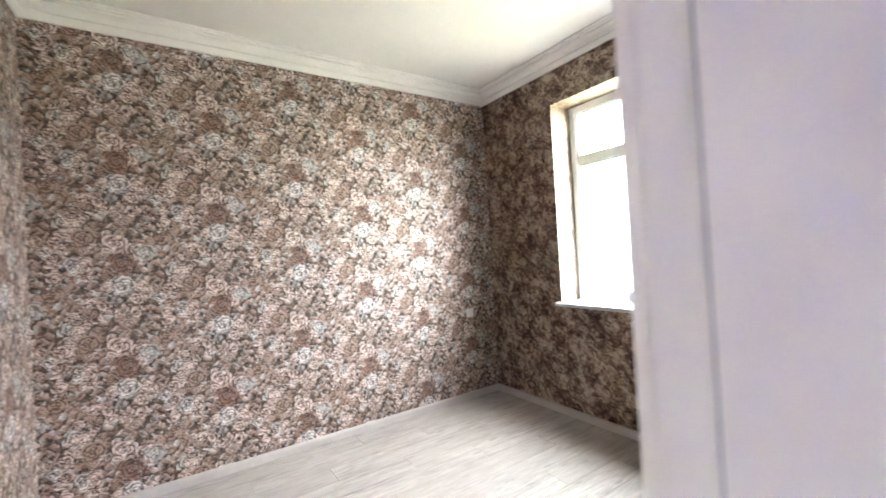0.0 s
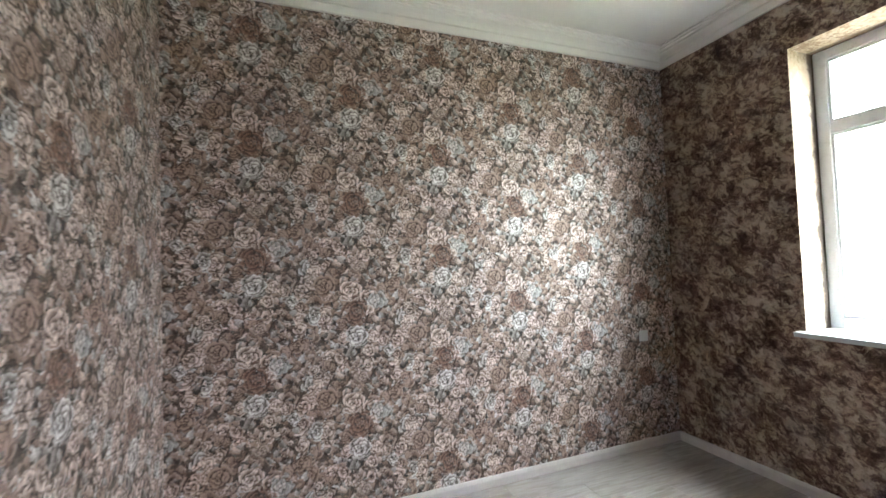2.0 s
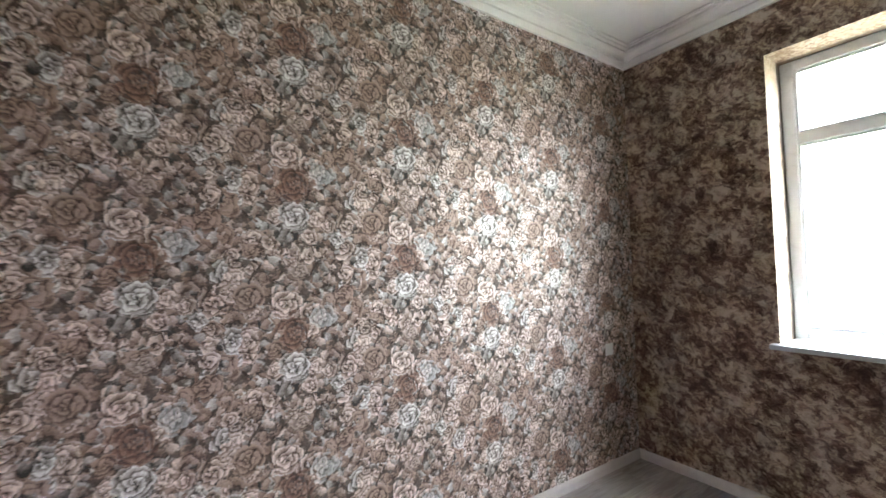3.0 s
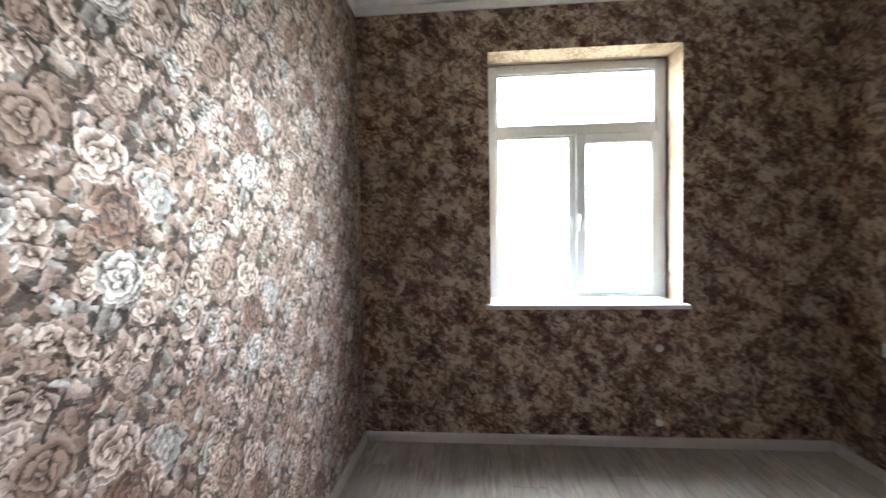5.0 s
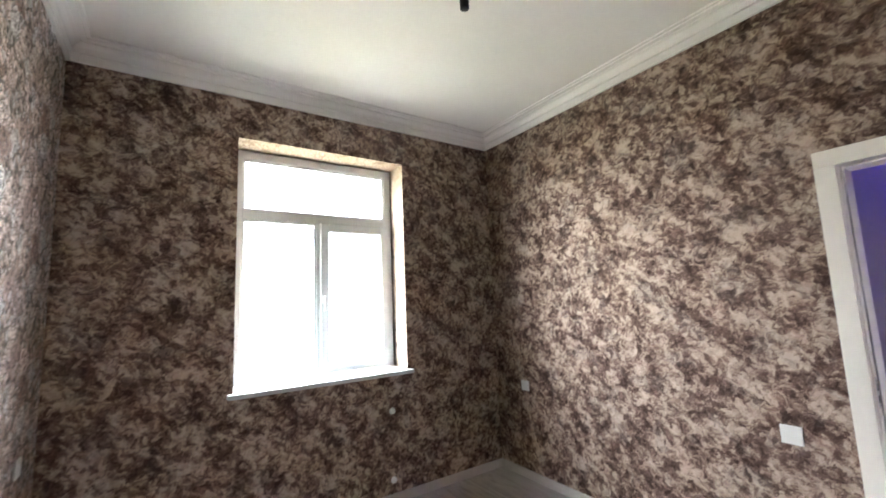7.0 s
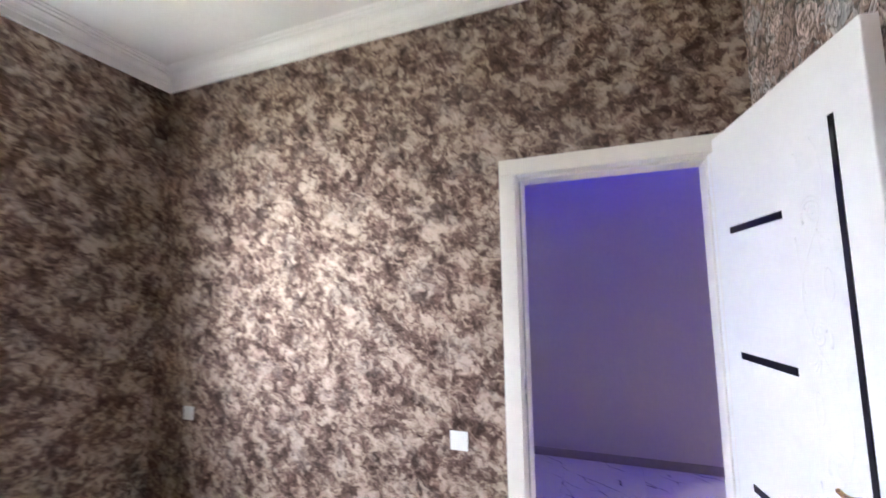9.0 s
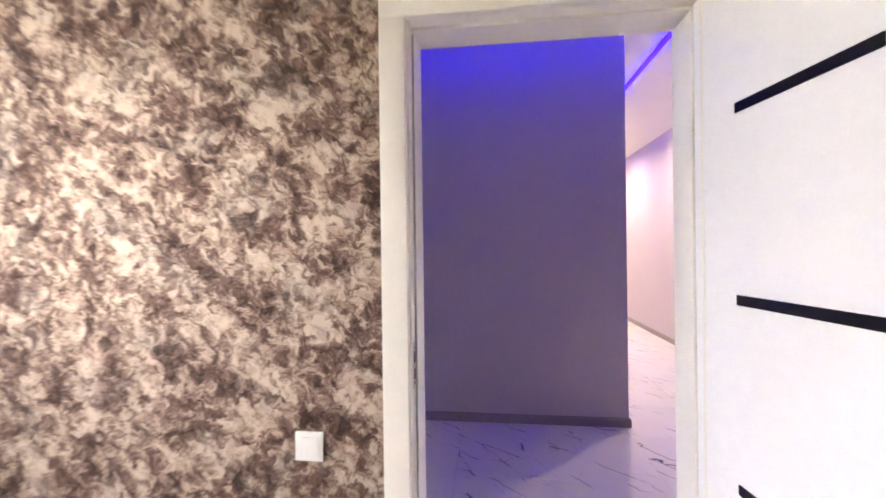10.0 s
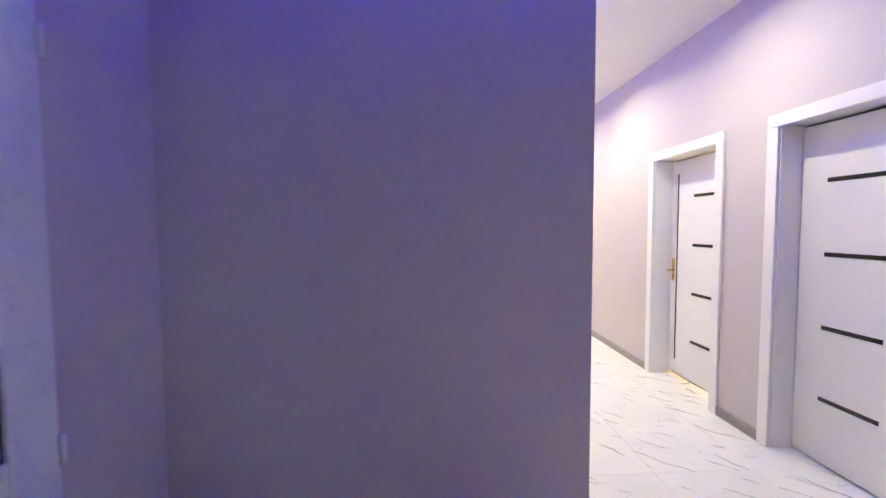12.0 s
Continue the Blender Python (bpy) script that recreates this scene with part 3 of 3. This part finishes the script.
wall = solid("wall_hall_south", slab("y", HALL_END, -0.2, [HALL_W - 0.2, NICHE_X + 0.2], [-0.1, 3.2], []), [HALL, PLASTER, PLASTER])
tagged(wall, "pale papered wall closing the corridor", "wall", kind="structure")
tagged(solid("floor_hall", box((HALL_W - 0.2, HALL_END, -0.1), (HALL_E + 0.3, S - 0.02, -0.009)), CONCRETE), "white marble tiled hall floor", "floor", kind="structure")
tagged(solid("ceiling_hall", box((HALL_W, HALL_END, HALL_TOP), (HALL_E, HALL_N, HALL_TOP + 0.12)), HALL_CEILING), "white hall ceiling with a blue light line", "ceiling", kind="structure")
hall_skirt = [(0.0, 0.0), (0.016, 0.0), (0.016, 0.05), (0.01, 0.066), (0.0, 0.068)]
bm = swept(hall_skirt, [(HALL_E, UP_S - 0.004), (HALL_E, HALL_S), (NICHE_X, HALL_S), (NICHE_X, HALL_END)][::-1], False)
tagged(solid("baseboard_hall", bm, HALL_SKIRT), "taupe plastic skirting of the hall", "skirting board", kind="structure")
for lo, hi in ((HALL_END, DOOR_A[0] - 0.085), (DOOR_A[1] + 0.085, DOOR_B[0] - 0.085), (DOOR_B[1] + 0.085, HALL_N)):
    bm = swept(hall_skirt, [(HALL_W, hi), (HALL_W, lo)], False)
    tagged(solid("baseboard_hall_west", bm, HALL_SKIRT), "taupe plastic skirting of the hall", "skirting board", kind="structure")

# the dark rooms behind the hall's doors
tagged(solid("wall_back", slab("x", -3.3, -0.1, [HALL_END, HALL_N], [-0.1, 3.2], []), PLASTER), "bare wall of the rooms behind", "wall", kind="structure")
tagged(solid("ceiling_back", box((-3.4, HALL_END, 2.6), (HALL_W - 0.2, HALL_N, 2.7)), PLASTER), "bare ceiling of the rooms behind", "ceiling", kind="structure")
tagged(solid("floor_back", box((-3.4, HALL_END, -0.1), (HALL_W - 0.2, HALL_N, 0.0)), PLASTER), "bare floor of the rooms behind", "floor", kind="structure")
for y in (HALL_END, -2.45, HALL_N + 0.1):
    tagged(solid("wall_partition", slab("y", y, -0.1, [-3.3, HALL_W - 0.2], [-0.1, 2.6], []), PLASTER), "bare partition of the rooms behind", "wall", kind="structure")

# ---- window ----
window = thing("window_1", Matrix(), "white plastic window with one opening sash, hazy daylight outside", "window", kind="structure")
FX = 3.19


def ring(lo, hi, face, depth, width, bevel=0.006):
    """A rectangular frame in the plane x=face, from (y, z) lo to hi."""
    bm = bmesh.new()
    (y0, z0), (y1, z1) = lo, hi
    for a, b in (((y0, z0), (y0 + width, z1)), ((y1 - width, z0), (y1, z1)), ((y0 + width, z0), (y1 - width, z0 + width)), ((y0 + width, z1 - width), (y1 - width, z1))):
        add_box(bm, (face, a[0], a[1]), (face + depth, b[0], b[1]), bevel)
    return bm


part("window_frame", ring((WIN_S, 0.95), (WIN_N, WIN_HIGH), FX, 0.065, 0.064), UPVC, window)
part("transom", box((FX + 0.002, WIN_S + 0.064, 2.118), (FX + 0.063, WIN_N - 0.064, 2.186), 0.006), UPVC, window)
part("mullion", box((FX + 0.002, 2.045, 1.014), (FX + 0.063, 2.106, 2.118), 0.006), UPVC, window)
sash = part("sash", ring((WIN_S + 0.035, 0.975), (2.075, 2.125), FX - 0.018, 0.06, 0.07, 0.008), UPVC, window)
part("sash_seal", ring((WIN_S + 0.10, 1.04), (2.01, 2.06), FX - 0.002, 0.03, 0.008, 0.0), RUBBER, sash)
bm = add_box(bmesh.new(), (FX - 0.03, 2.036, 1.49), (FX - 0.017, 2.064, 1.56), 0.004)
add_box(bm, (FX - 0.055, 2.042, 1.535), (FX - 0.028, 2.058, 1.55), 0.003)
add_box(bm, (FX - 0.062, 2.04, 1.43), (FX - 0.047, 2.06, 1.553), 0.006)
part("window_handle", bm, UPVC, sash, "white lever handle")
for y0, z0, y1, z1, x in ((WIN_S + 0.045, 2.18, WIN_N - 0.045, WIN_HIGH - 0.045, FX + 0.03), (2.10, 0.995, WIN_N - 0.045, 2.122, FX + 0.03), (WIN_S + 0.1, 1.04, 2.01, 2.06, FX + 0.012)):
    pane = part("pane", box((x, y0, z0), (x + 0.006, y1, z1)), GLASS, window)
    pane.visible_shadow = False
for y0, z0, y1, z1 in ((WIN_S + 0.064, 2.186, WIN_N - 0.064, WIN_HIGH - 0.064), (2.106, 1.014, WIN_N - 0.064, 2.118)):
    part("bead", ring((y0, z0), (y1, z1), FX + 0.008, 0.022, 0.016, 0.003), UPVC, window)
sill = part("window_sill", box((2.895, WIN_S - 0.03, WIN_LOW), (FX + 0.03, WIN_N + 0.035, WIN_LOW + 0.03), 0.006, 3), SILL, window, "white plastic inner sill board")

# ---- doors ----


def door_leaf(parent, slots, low=0.008, width=0.815, top=2.005, inlay_x=0.165, strip=(0.708, 0.723), lock_x=0.765, lock_z=1.0):
    """A leaf standing in the plane y=0 (its face), x from the hinge to its width, z up; slots: the heights of its short inlays. Returns the leaf."""
    body = part("leaf", box((0, 0.0, low), (width, 0.04, top), 0.004), DOOR_WHITE, parent)
    for z in slots:
        part("inlay", box((inlay_x, -0.0035, z - 0.0125), (inlay_x + 0.33, 0.006, z + 0.0125), 0.001, 1), BLACK_GLASS, body, "short black gloss inlay strip")
    part("inlay_strip", box((strip[0], -0.0035, 0.17), (strip[1], 0.006, 1.885), 0.001, 1), BLACK_GLASS, body, "long black gloss inlay strip")
    plate = part("handle_plate", box((lock_x - 0.02, -0.008, lock_z - 0.10), (lock_x + 0.02, 0.001, lock_z + 0.11), 0.004), BRASS, body, "polished brass plate")
    bm = add_rod(bmesh.new(), (lock_x, -0.004, lock_z), (lock_x, -0.05, lock_z), 0.009)
    bend = [k / 8 for k in range(9)]
    add_tube(bm, [(lock_x + 0.008 - 0.108 * a, -0.047 - 0.01 * a, lock_z + 0.007 * math.sin(a * 6)) for a in bend], [0.0098 - 0.0035 * a for a in bend])
    part("door_handle", bm, BRASS, plate, "curved brass lever", True)
    part("keyhole", box((lock_x - 0.005, -0.0095, lock_z - 0.075), (lock_x + 0.005, -0.007, lock_z - 0.045), 0.001, 1), BLACK, plate)
    return body


def scrolls(parent):
    """Carved acanthus scrolls in low relief between the inlays and the long strip: a climbing vine with volutes, fans and a drop to each repeat."""
    bm = bmesh.new()

    def stroke(points, r0, r1):
        """A ridge, low and rounded, through (x, z) points on the face, tapering."""
        count = len(points) - 1
        rings = []
        for k, (x, z) in enumerate(points):
            (xa, za), (xb, zb) = points[max(k - 1, 0)], points[min(k + 1, count)]
            run = math.hypot(xb - xa, zb - za) or 1.0
            nx, nz = -(zb - za) / run, (xb - xa) / run
            r = r0 + (r1 - r0) * k / count
            rings.append([bm.verts.new((x + nx * r * w, -d * r, z + nz * r * w)) for w, d in ((-1.3, -0.1), (-0.7, 0.16), (0.0, 0.26), (0.7, 0.16), (1.3, -0.1))])
        for p, q in zip(rings, rings[1:]):
            for a in range(4):
                bm.faces.new((p[a], p[a + 1], q[a + 1], q[a]))
        bm.faces.new(rings[0])
        bm.faces.new(list(reversed(rings[-1])))

    def spiral(cx, cz, turn, radius, start, sweep):
        return [(cx + turn * radius * (1 - 0.8 * a / 22) * math.cos(start + sweep * a / 22), cz + radius * (1 - 0.8 * a / 22) * math.sin(start + sweep * a / 22)) for a in range(23)]

    stroke([(0.61 + 0.068 * math.sin((z / 60 * 1.7 - 0.1) * math.tau / 0.66), 0.2 + z / 60 * 1.66) for z in range(61)], 0.0045, 0.0045)
    for k in range(5):
        z, turn = 0.34 + 0.33 * k, 1 if k % 2 else -1
        stroke(spiral(0.61 - 0.012 * turn, z, turn, 0.05, -0.6, 8.2), 0.006, 0.0035)
        stroke(spiral(0.61 - 0.012 * turn, z, turn, 0.033, 0.4, 4.2), 0.0055, 0.003)
        for f in range(3):
            a = 0.55 + 0.42 * f
            stroke([(0.61 - turn * (0.02 + 0.055 * t / 6 * math.cos(a)), z - 0.05 - 0.06 * t / 6 * math.sin(a) - 0.012 * math.sin(t / 6 * math.pi)) for t in range(7)], 0.0055, 0.002)
        stroke([(0.61 + turn * (0.045 + 0.017 * math.sin(t / 12 * math.tau)), z + 0.135 + 0.042 * math.cos(t / 12 * math.tau)) for t in range(13)], 0.0045, 0.0045)
        stroke([(0.61 + turn * (0.072 - 0.02 * (t / 6) ** 2), z - 0.06 - 0.16 * t / 6) for t in range(7)], 0.0045, 0.002)
    bmesh.ops.recalc_face_normals(bm, faces=bm.faces)
    return part("carving", bm, DOOR_WHITE, parent, "scrolls carved in low relief", True)


def door_frame(parent, width, depth, face, paint=FRAME_WHITE):
    """Lining and casings of a doorway in the plane y=0 towards +y, x from 0 to width; depth goes to -y. face: which sides have casings."""
    for name, x0, x1 in (("jamb", -0.033, 0.0), ("jamb", width, width + 0.033)):
        part(name, box((x0, -depth, 0), (x1, 0.0, 2.02), 0.002, 1), paint, parent)
    part("head_jamb", box((-0.033, -depth, 2.02), (width + 0.033, 0.0, 2.044), 0.002, 1), paint, parent)
    for side in face:
        y0, y1 = (0.0, 0.02) if side > 0 else (-depth - 0.016, -depth)
        for x0, x1 in ((-0.085, -0.006), (width + 0.006, width + 0.085)):
            part("casing", box((x0, y0, 0), (x1, y1, 2.018), 0.004), paint, parent)
        part("head_casing", box((-0.085, y0, 2.019), (width + 0.085, y1, 2.097), 0.004), paint, parent)


frame_1 = thing("door_frame_1", pose(-0.322, S, 0), "white door frame with flat casings and a rebate", "door frame", kind="structure")
door_frame(frame_1, 0.805, S - HALL_N, (1, -1))
for x0, x1 in ((0.0, 0.009), (0.796, 0.805)):
    part("door_stop", box((x0, -0.166, 0), (x1, -0.045, 2.01), 0.002, 1), FRAME_WHITE, frame_1)
part("door_stop", box((0.0, -0.166, 2.01), (0.805, -0.045, 2.02), 0.002, 1), FRAME_WHITE, frame_1)
part("door_seal", box((0.798, -0.046, 0.0), (0.804, -0.042, 2.0), 0.001, 1), SEAL_GREY, frame_1, "grey rubber door seal")
strike = part("strike_plate", box((0.8025, -0.038, 0.935), (0.8065, -0.01, 1.068), 0.001, 1), CHROME, frame_1, "steel strike plate with two latch holes")
for z0, z1 in ((1.009, 1.041), (0.958, 0.990)):
    part("latch_hole", box((0.8012, -0.032, z0), (0.8035, -0.016, z1), 0.0005, 1), BLACK, strike)
for z in (1.052, 0.948):
    part("screw", add_rod(bmesh.new(), (0.8015, -0.024, z), (0.8035, -0.024, z), 0.004, sides=12), RUBBER, strike)

door_1 = thing("door_1", pose(-0.318, 0.472, 0, 0, 0, 98), "white door standing open with carved scrolls, black inlay strips, brass handle", "door", kind="structure")
leaf_1 = door_leaf(door_1, (1.677, 1.215, 0.757, 0.3), 0.008, 0.85, 2.068, 0.158, (0.722, 0.741), 0.802, 0.985)
scrolls(leaf_1)

for name, (y0, y1), flip, text in (("door_2", DOOR_A, False, "closed white door with black inlays and light under it"), ("door_3", DOOR_B, True, "closed white door with four short black inlays")):
    fr = thing(name.replace("door", "door_frame"), pose(HALL_W, y1, 0, 0, 0, -90), "white door frame with flat casings", "door frame", kind="structure")
    door_frame(fr, y1 - y0, 0.2, (1,), DOOR_WHITE)
    place = pose(HALL_W - 0.165, y1 - 0.002, 0, 0, 0, -90) @ Matrix.Diagonal((0.976, -1, 1, 1))
    if flip:
        place = pose(HALL_W - 0.14, y0 + 0.002, 0, 0, 0, 90) @ Matrix.Diagonal((0.976, 1, 1, 1))
    lf = thing(name, place, text, "door", kind="structure")
    door_leaf(lf, (1.675, 1.245, 0.815, 0.39), 0.008 if flip else 0.034)

# ---- plastic door of the hall ----
door_4 = thing("door_4", pose(HALL_E, UP_S, 0), "white plastic door with two pale panels in black seals", "door", kind="structure")


def yz_ring(y0, z0, y1, z1, x0, x1, width, bevel=0.005):
    bm = bmesh.new()
    for a, b in (((y0, z0), (y0 + width, z1)), ((y1 - width, z0), (y1, z1)), ((y0 + width, z0), (y1 - width, z0 + width)), ((y0 + width, z1 - width), (y1 - width, z1))):
        add_box(bm, (x0, a[0], a[1]), (x1, b[0], b[1]), bevel)
    return bm


up_w = UP_N - UP_S
part("outer_frame", yz_ring(0.0, 0.0, up_w, UP_TOP, -0.012, 0.06, 0.05), UPVC, door_4)
up_leaf = part("leaf_frame", yz_ring(0.03, 0.02, up_w - 0.03, UP_TOP - 0.03, -0.03, 0.03, 0.138), UPVC, door_4)
part("middle_rail", box((-0.028, 0.167, 0.725), (0.028, up_w - 0.167, 0.815), 0.005), UPVC, up_leaf)
for z0, z1 in ((0.815, UP_TOP - 0.168), (0.158, 0.725)):
    part("panel", box((-0.012, 0.171, z0 + 0.004), (0.012, up_w - 0.171, z1 - 0.004)), UPVC_PANEL, up_leaf, "smooth pale sandwich panel")
    part("panel_seal", yz_ring(0.167, z0, up_w - 0.167, z1, -0.019, -0.011, 0.008, 0.0), RUBBER, up_leaf, "thin black seal")
bm = add_box(bmesh.new(), (-0.042, up_w - 0.10, 0.9), (-0.028, up_w - 0.07, 1.12), 0.004)
add_box(bm, (-0.085, up_w - 0.094, 1.045), (-0.036, up_w - 0.078, 1.062), 0.004)
add_box(bm, (-0.09, up_w - 0.22, 1.044), (-0.074, up_w - 0.078, 1.064), 0.006)
part("door_handle", bm, UPVC, up_leaf, "white lever handle")
for z in (0.3, 0.72, 1.9):
    part("hinge", add_rod(bmesh.new(), (-0.036, 0.02, z), (-0.036, 0.02, z + 0.09), 0.009), UPVC, door_4, smooth=True)

# ---- hall lights ----
led_line = thing("led_light", Matrix(), "blue light line of the hall ceiling, its cross run an added fill", "ceiling light")
part("light_strip", box((-1.125, HALL_END + 0.2, HALL_TOP - 0.022), (-1.085, -1.27, HALL_TOP - 0.001), 0.003, 1), LED, led_line)
# unseen strip added across the ceiling to throw blue down the niche wall
led_fill = thing("led_light", Matrix(), "blue light line of the hall ceiling, its cross run an added fill", "ceiling light")
part("light_strip", box((HALL_W + 0.06, -1.26, HALL_TOP - 0.022), (HALL_E - 0.06, -1.22, HALL_TOP - 0.001), 0.003, 1), LED_FILL, led_fill)
# the far two are raised, standing in for warm light from the south end
for y, share in ((-2.2, 0.66), (-3.9, 0.8), (-5.6, 1.05), (-7.0, 1.3)):
    spot = thing("ceiling_light", pose(-1.46, y, HALL_TOP), "round recessed downlight, lit warm white", "ceiling light", "hall downlights")
    part("rim", lathe([(0.05, -0.001), (0.05, -0.008), (0.066, -0.006), (0.068, -0.001)]), MOULD, spot, smooth=True)
    part("diffuser", lathe([(0.048, -0.001), (0.048, -0.004), (0.001, -0.0045)]), SPOT, spot)
    area_lamp("downlight", pose(-1.46, y, HALL_TOP - 0.012), 0.08, 0.08, SPOT_WATTS * share, (1.0, 0.83, 0.57), "DISK", 160)
area_lamp("room_light_behind_door", look((-2.95, -3.09, 1.5), (-2.45, -3.09, 0.0)), 0.4, 0.4, 5.0, (1.0, 0.62, 0.24))

# ---- switches and sockets ----


def wall_plate(m, size, label, rocker=True, group=""):
    """A plate on a wall: its back in y=0, its face towards -y."""
    ob = thing("light_switch" if rocker else "wall_socket", m, label, "switch" if rocker else "socket", group)
    h = size / 2
    part("plate", box((-h, -0.009, -h), (h, 0.0, h), 0.003), PLASTIC, ob)
    if rocker:
        part("rocker", box((-h * 0.68, -0.0135, -h * 0.68), (h * 0.68, -0.008, h * 0.68), 0.002), PLASTIC, ob)
    else:
        part("dish", lathe([(0.021, 0.0), (0.021, 0.0125), (0.017, 0.0128), (0.016, 0.003)], 24), PLASTIC, ob, smooth=True).matrix_local = pose(0, 0, 0, 90)
        for x in (-0.0095, 0.0095):
            part("pin_hole", add_rod(bmesh.new(), (x, -0.0045, 0), (x, -0.0015, 0), 0.0028, sides=10), BLACK, ob)
    return ob


wall_plate(pose(0.80, S + 0.001, 0.757, 0, 0, 180), 0.088, "square white light switch beside the doorway")
wall_plate(pose(2.60, S + 0.001, 0.73, 0, 0, 180), 0.082, "square white wall socket near the window corner", False, "wall sockets")
wall_plate(pose(2.63, N - 0.001, 0.818), 0.082, "square white wall socket on the rose wallpaper", False, "wall sockets")
wall_plate(pose(HALL_W + 0.001, -6.2, 1.6, 0, 0, 90), 0.09, "square white light switch in the corridor")
for z in (0.645, 0.146):
    stub = thing("pipe_stub", pose(E, 1.595, z), "small white capped pipe end on the papered wall", "pipe")
    part("cap", lathe([(0.016, -0.004), (0.016, 0.02), (0.013, 0.026), (0.004, 0.028)], 20), PLASTIC, stub, smooth=True).matrix_local = pose(0, 0, 0, 0, -90, 0)
    part("collar", lathe([(0.024, 0.0), (0.024, 0.003), (0.018, 0.006)], 20), PLASTIC, stub, smooth=True).matrix_local = pose(0, 0, 0, 0, -90, 0)

# ---- ceiling rose and bulb holder ----
LAMP = (1.31, 2.0)
rose_ob = thing("ceiling_rose", pose(LAMP[0], LAMP[1], TOP), "round white moulded ceiling rose", "ceiling rose")
part("moulding", lathe([(0.17, 0.0), (0.17, -0.008), (0.155, -0.02), (0.14, -0.012), (0.11, -0.011), (0.085, -0.022), (0.05, -0.018), (0.02, -0.02)], 48), MOULD, rose_ob, smooth=True)
holder = thing("bulb_holder", pose(LAMP[0], LAMP[1], TOP - 0.225), "empty black bulb holder hanging on a grey cord", "lamp holder")
bm = add_rod(bmesh.new(), (0, 0, 0.03), (0.006, 0.003, 0.12), 0.006)
add_rod(bm, (0.006, 0.003, 0.12), (0.0, 0.0, 0.21), 0.006)
part("cord", bm, CORD, holder, smooth=True)
part("socket", lathe([(0.017, -0.05), (0.02, -0.048), (0.021, -0.01), (0.018, 0.012), (0.01, 0.028), (0.007, 0.034)], 24), BLACK, holder, smooth=True)

# ---- floor boards ----
ROW, LEN = 0.192, 1.28
rng = random.Random(5)
floor_ob = bpy.data.objects["floor"]
meshes = {}
y = S - 0.02
r = 0
while y < N - 0.01:
    w = min(ROW, N - y)
    x = W - LEN * ((r * 0.37) % 1.0)
    while x < E:
        a, b = max(x, W), min(x + LEN, E)
        if b - a > 0.02:
            key = (round(b - a, 3), round(w, 3))
            if key not in meshes:
                bm = box((0.0005, 0.0005, -0.009), (b - a - 0.0005, w - 0.0005, 0.0), 0.0012, 1)
                me = bpy.data.meshes.new("plank")
                bm.to_mesh(me)
                bm.free()
                me.materials.append(OAK)
                meshes[key] = me
            plank = new("plank", meshes[key])
            plank.parent = floor_ob
            plank.location = (a, y, -0.015)
        x += LEN
    y += ROW
    r += 1

# ---- hall tiles ----
hall_floor = bpy.data.objects["floor_hall"]
TILE = 0.6
bm = box((0.0005, 0.0005, -0.009), (TILE - 0.0005, TILE - 0.0005, 0.0), 0.0006, 1)
me = bpy.data.meshes.new("tile")
bm.to_mesh(me)
bm.free()
me.materials.append(MARBLE)
for i in range(-4, 3):
    for j in range(-13, 1):
        x, y = i * TILE - 0.12, j * TILE - 0.13
        if x + TILE < HALL_W - 0.1 or x > HALL_E or y + TILE < HALL_END:
            continue
        if x > NICHE_X and y + TILE < HALL_S - 0.1:
            continue
        tile = new("tile", me)
        tile.parent = hall_floor
        tile.location = (x, y, 0.0)
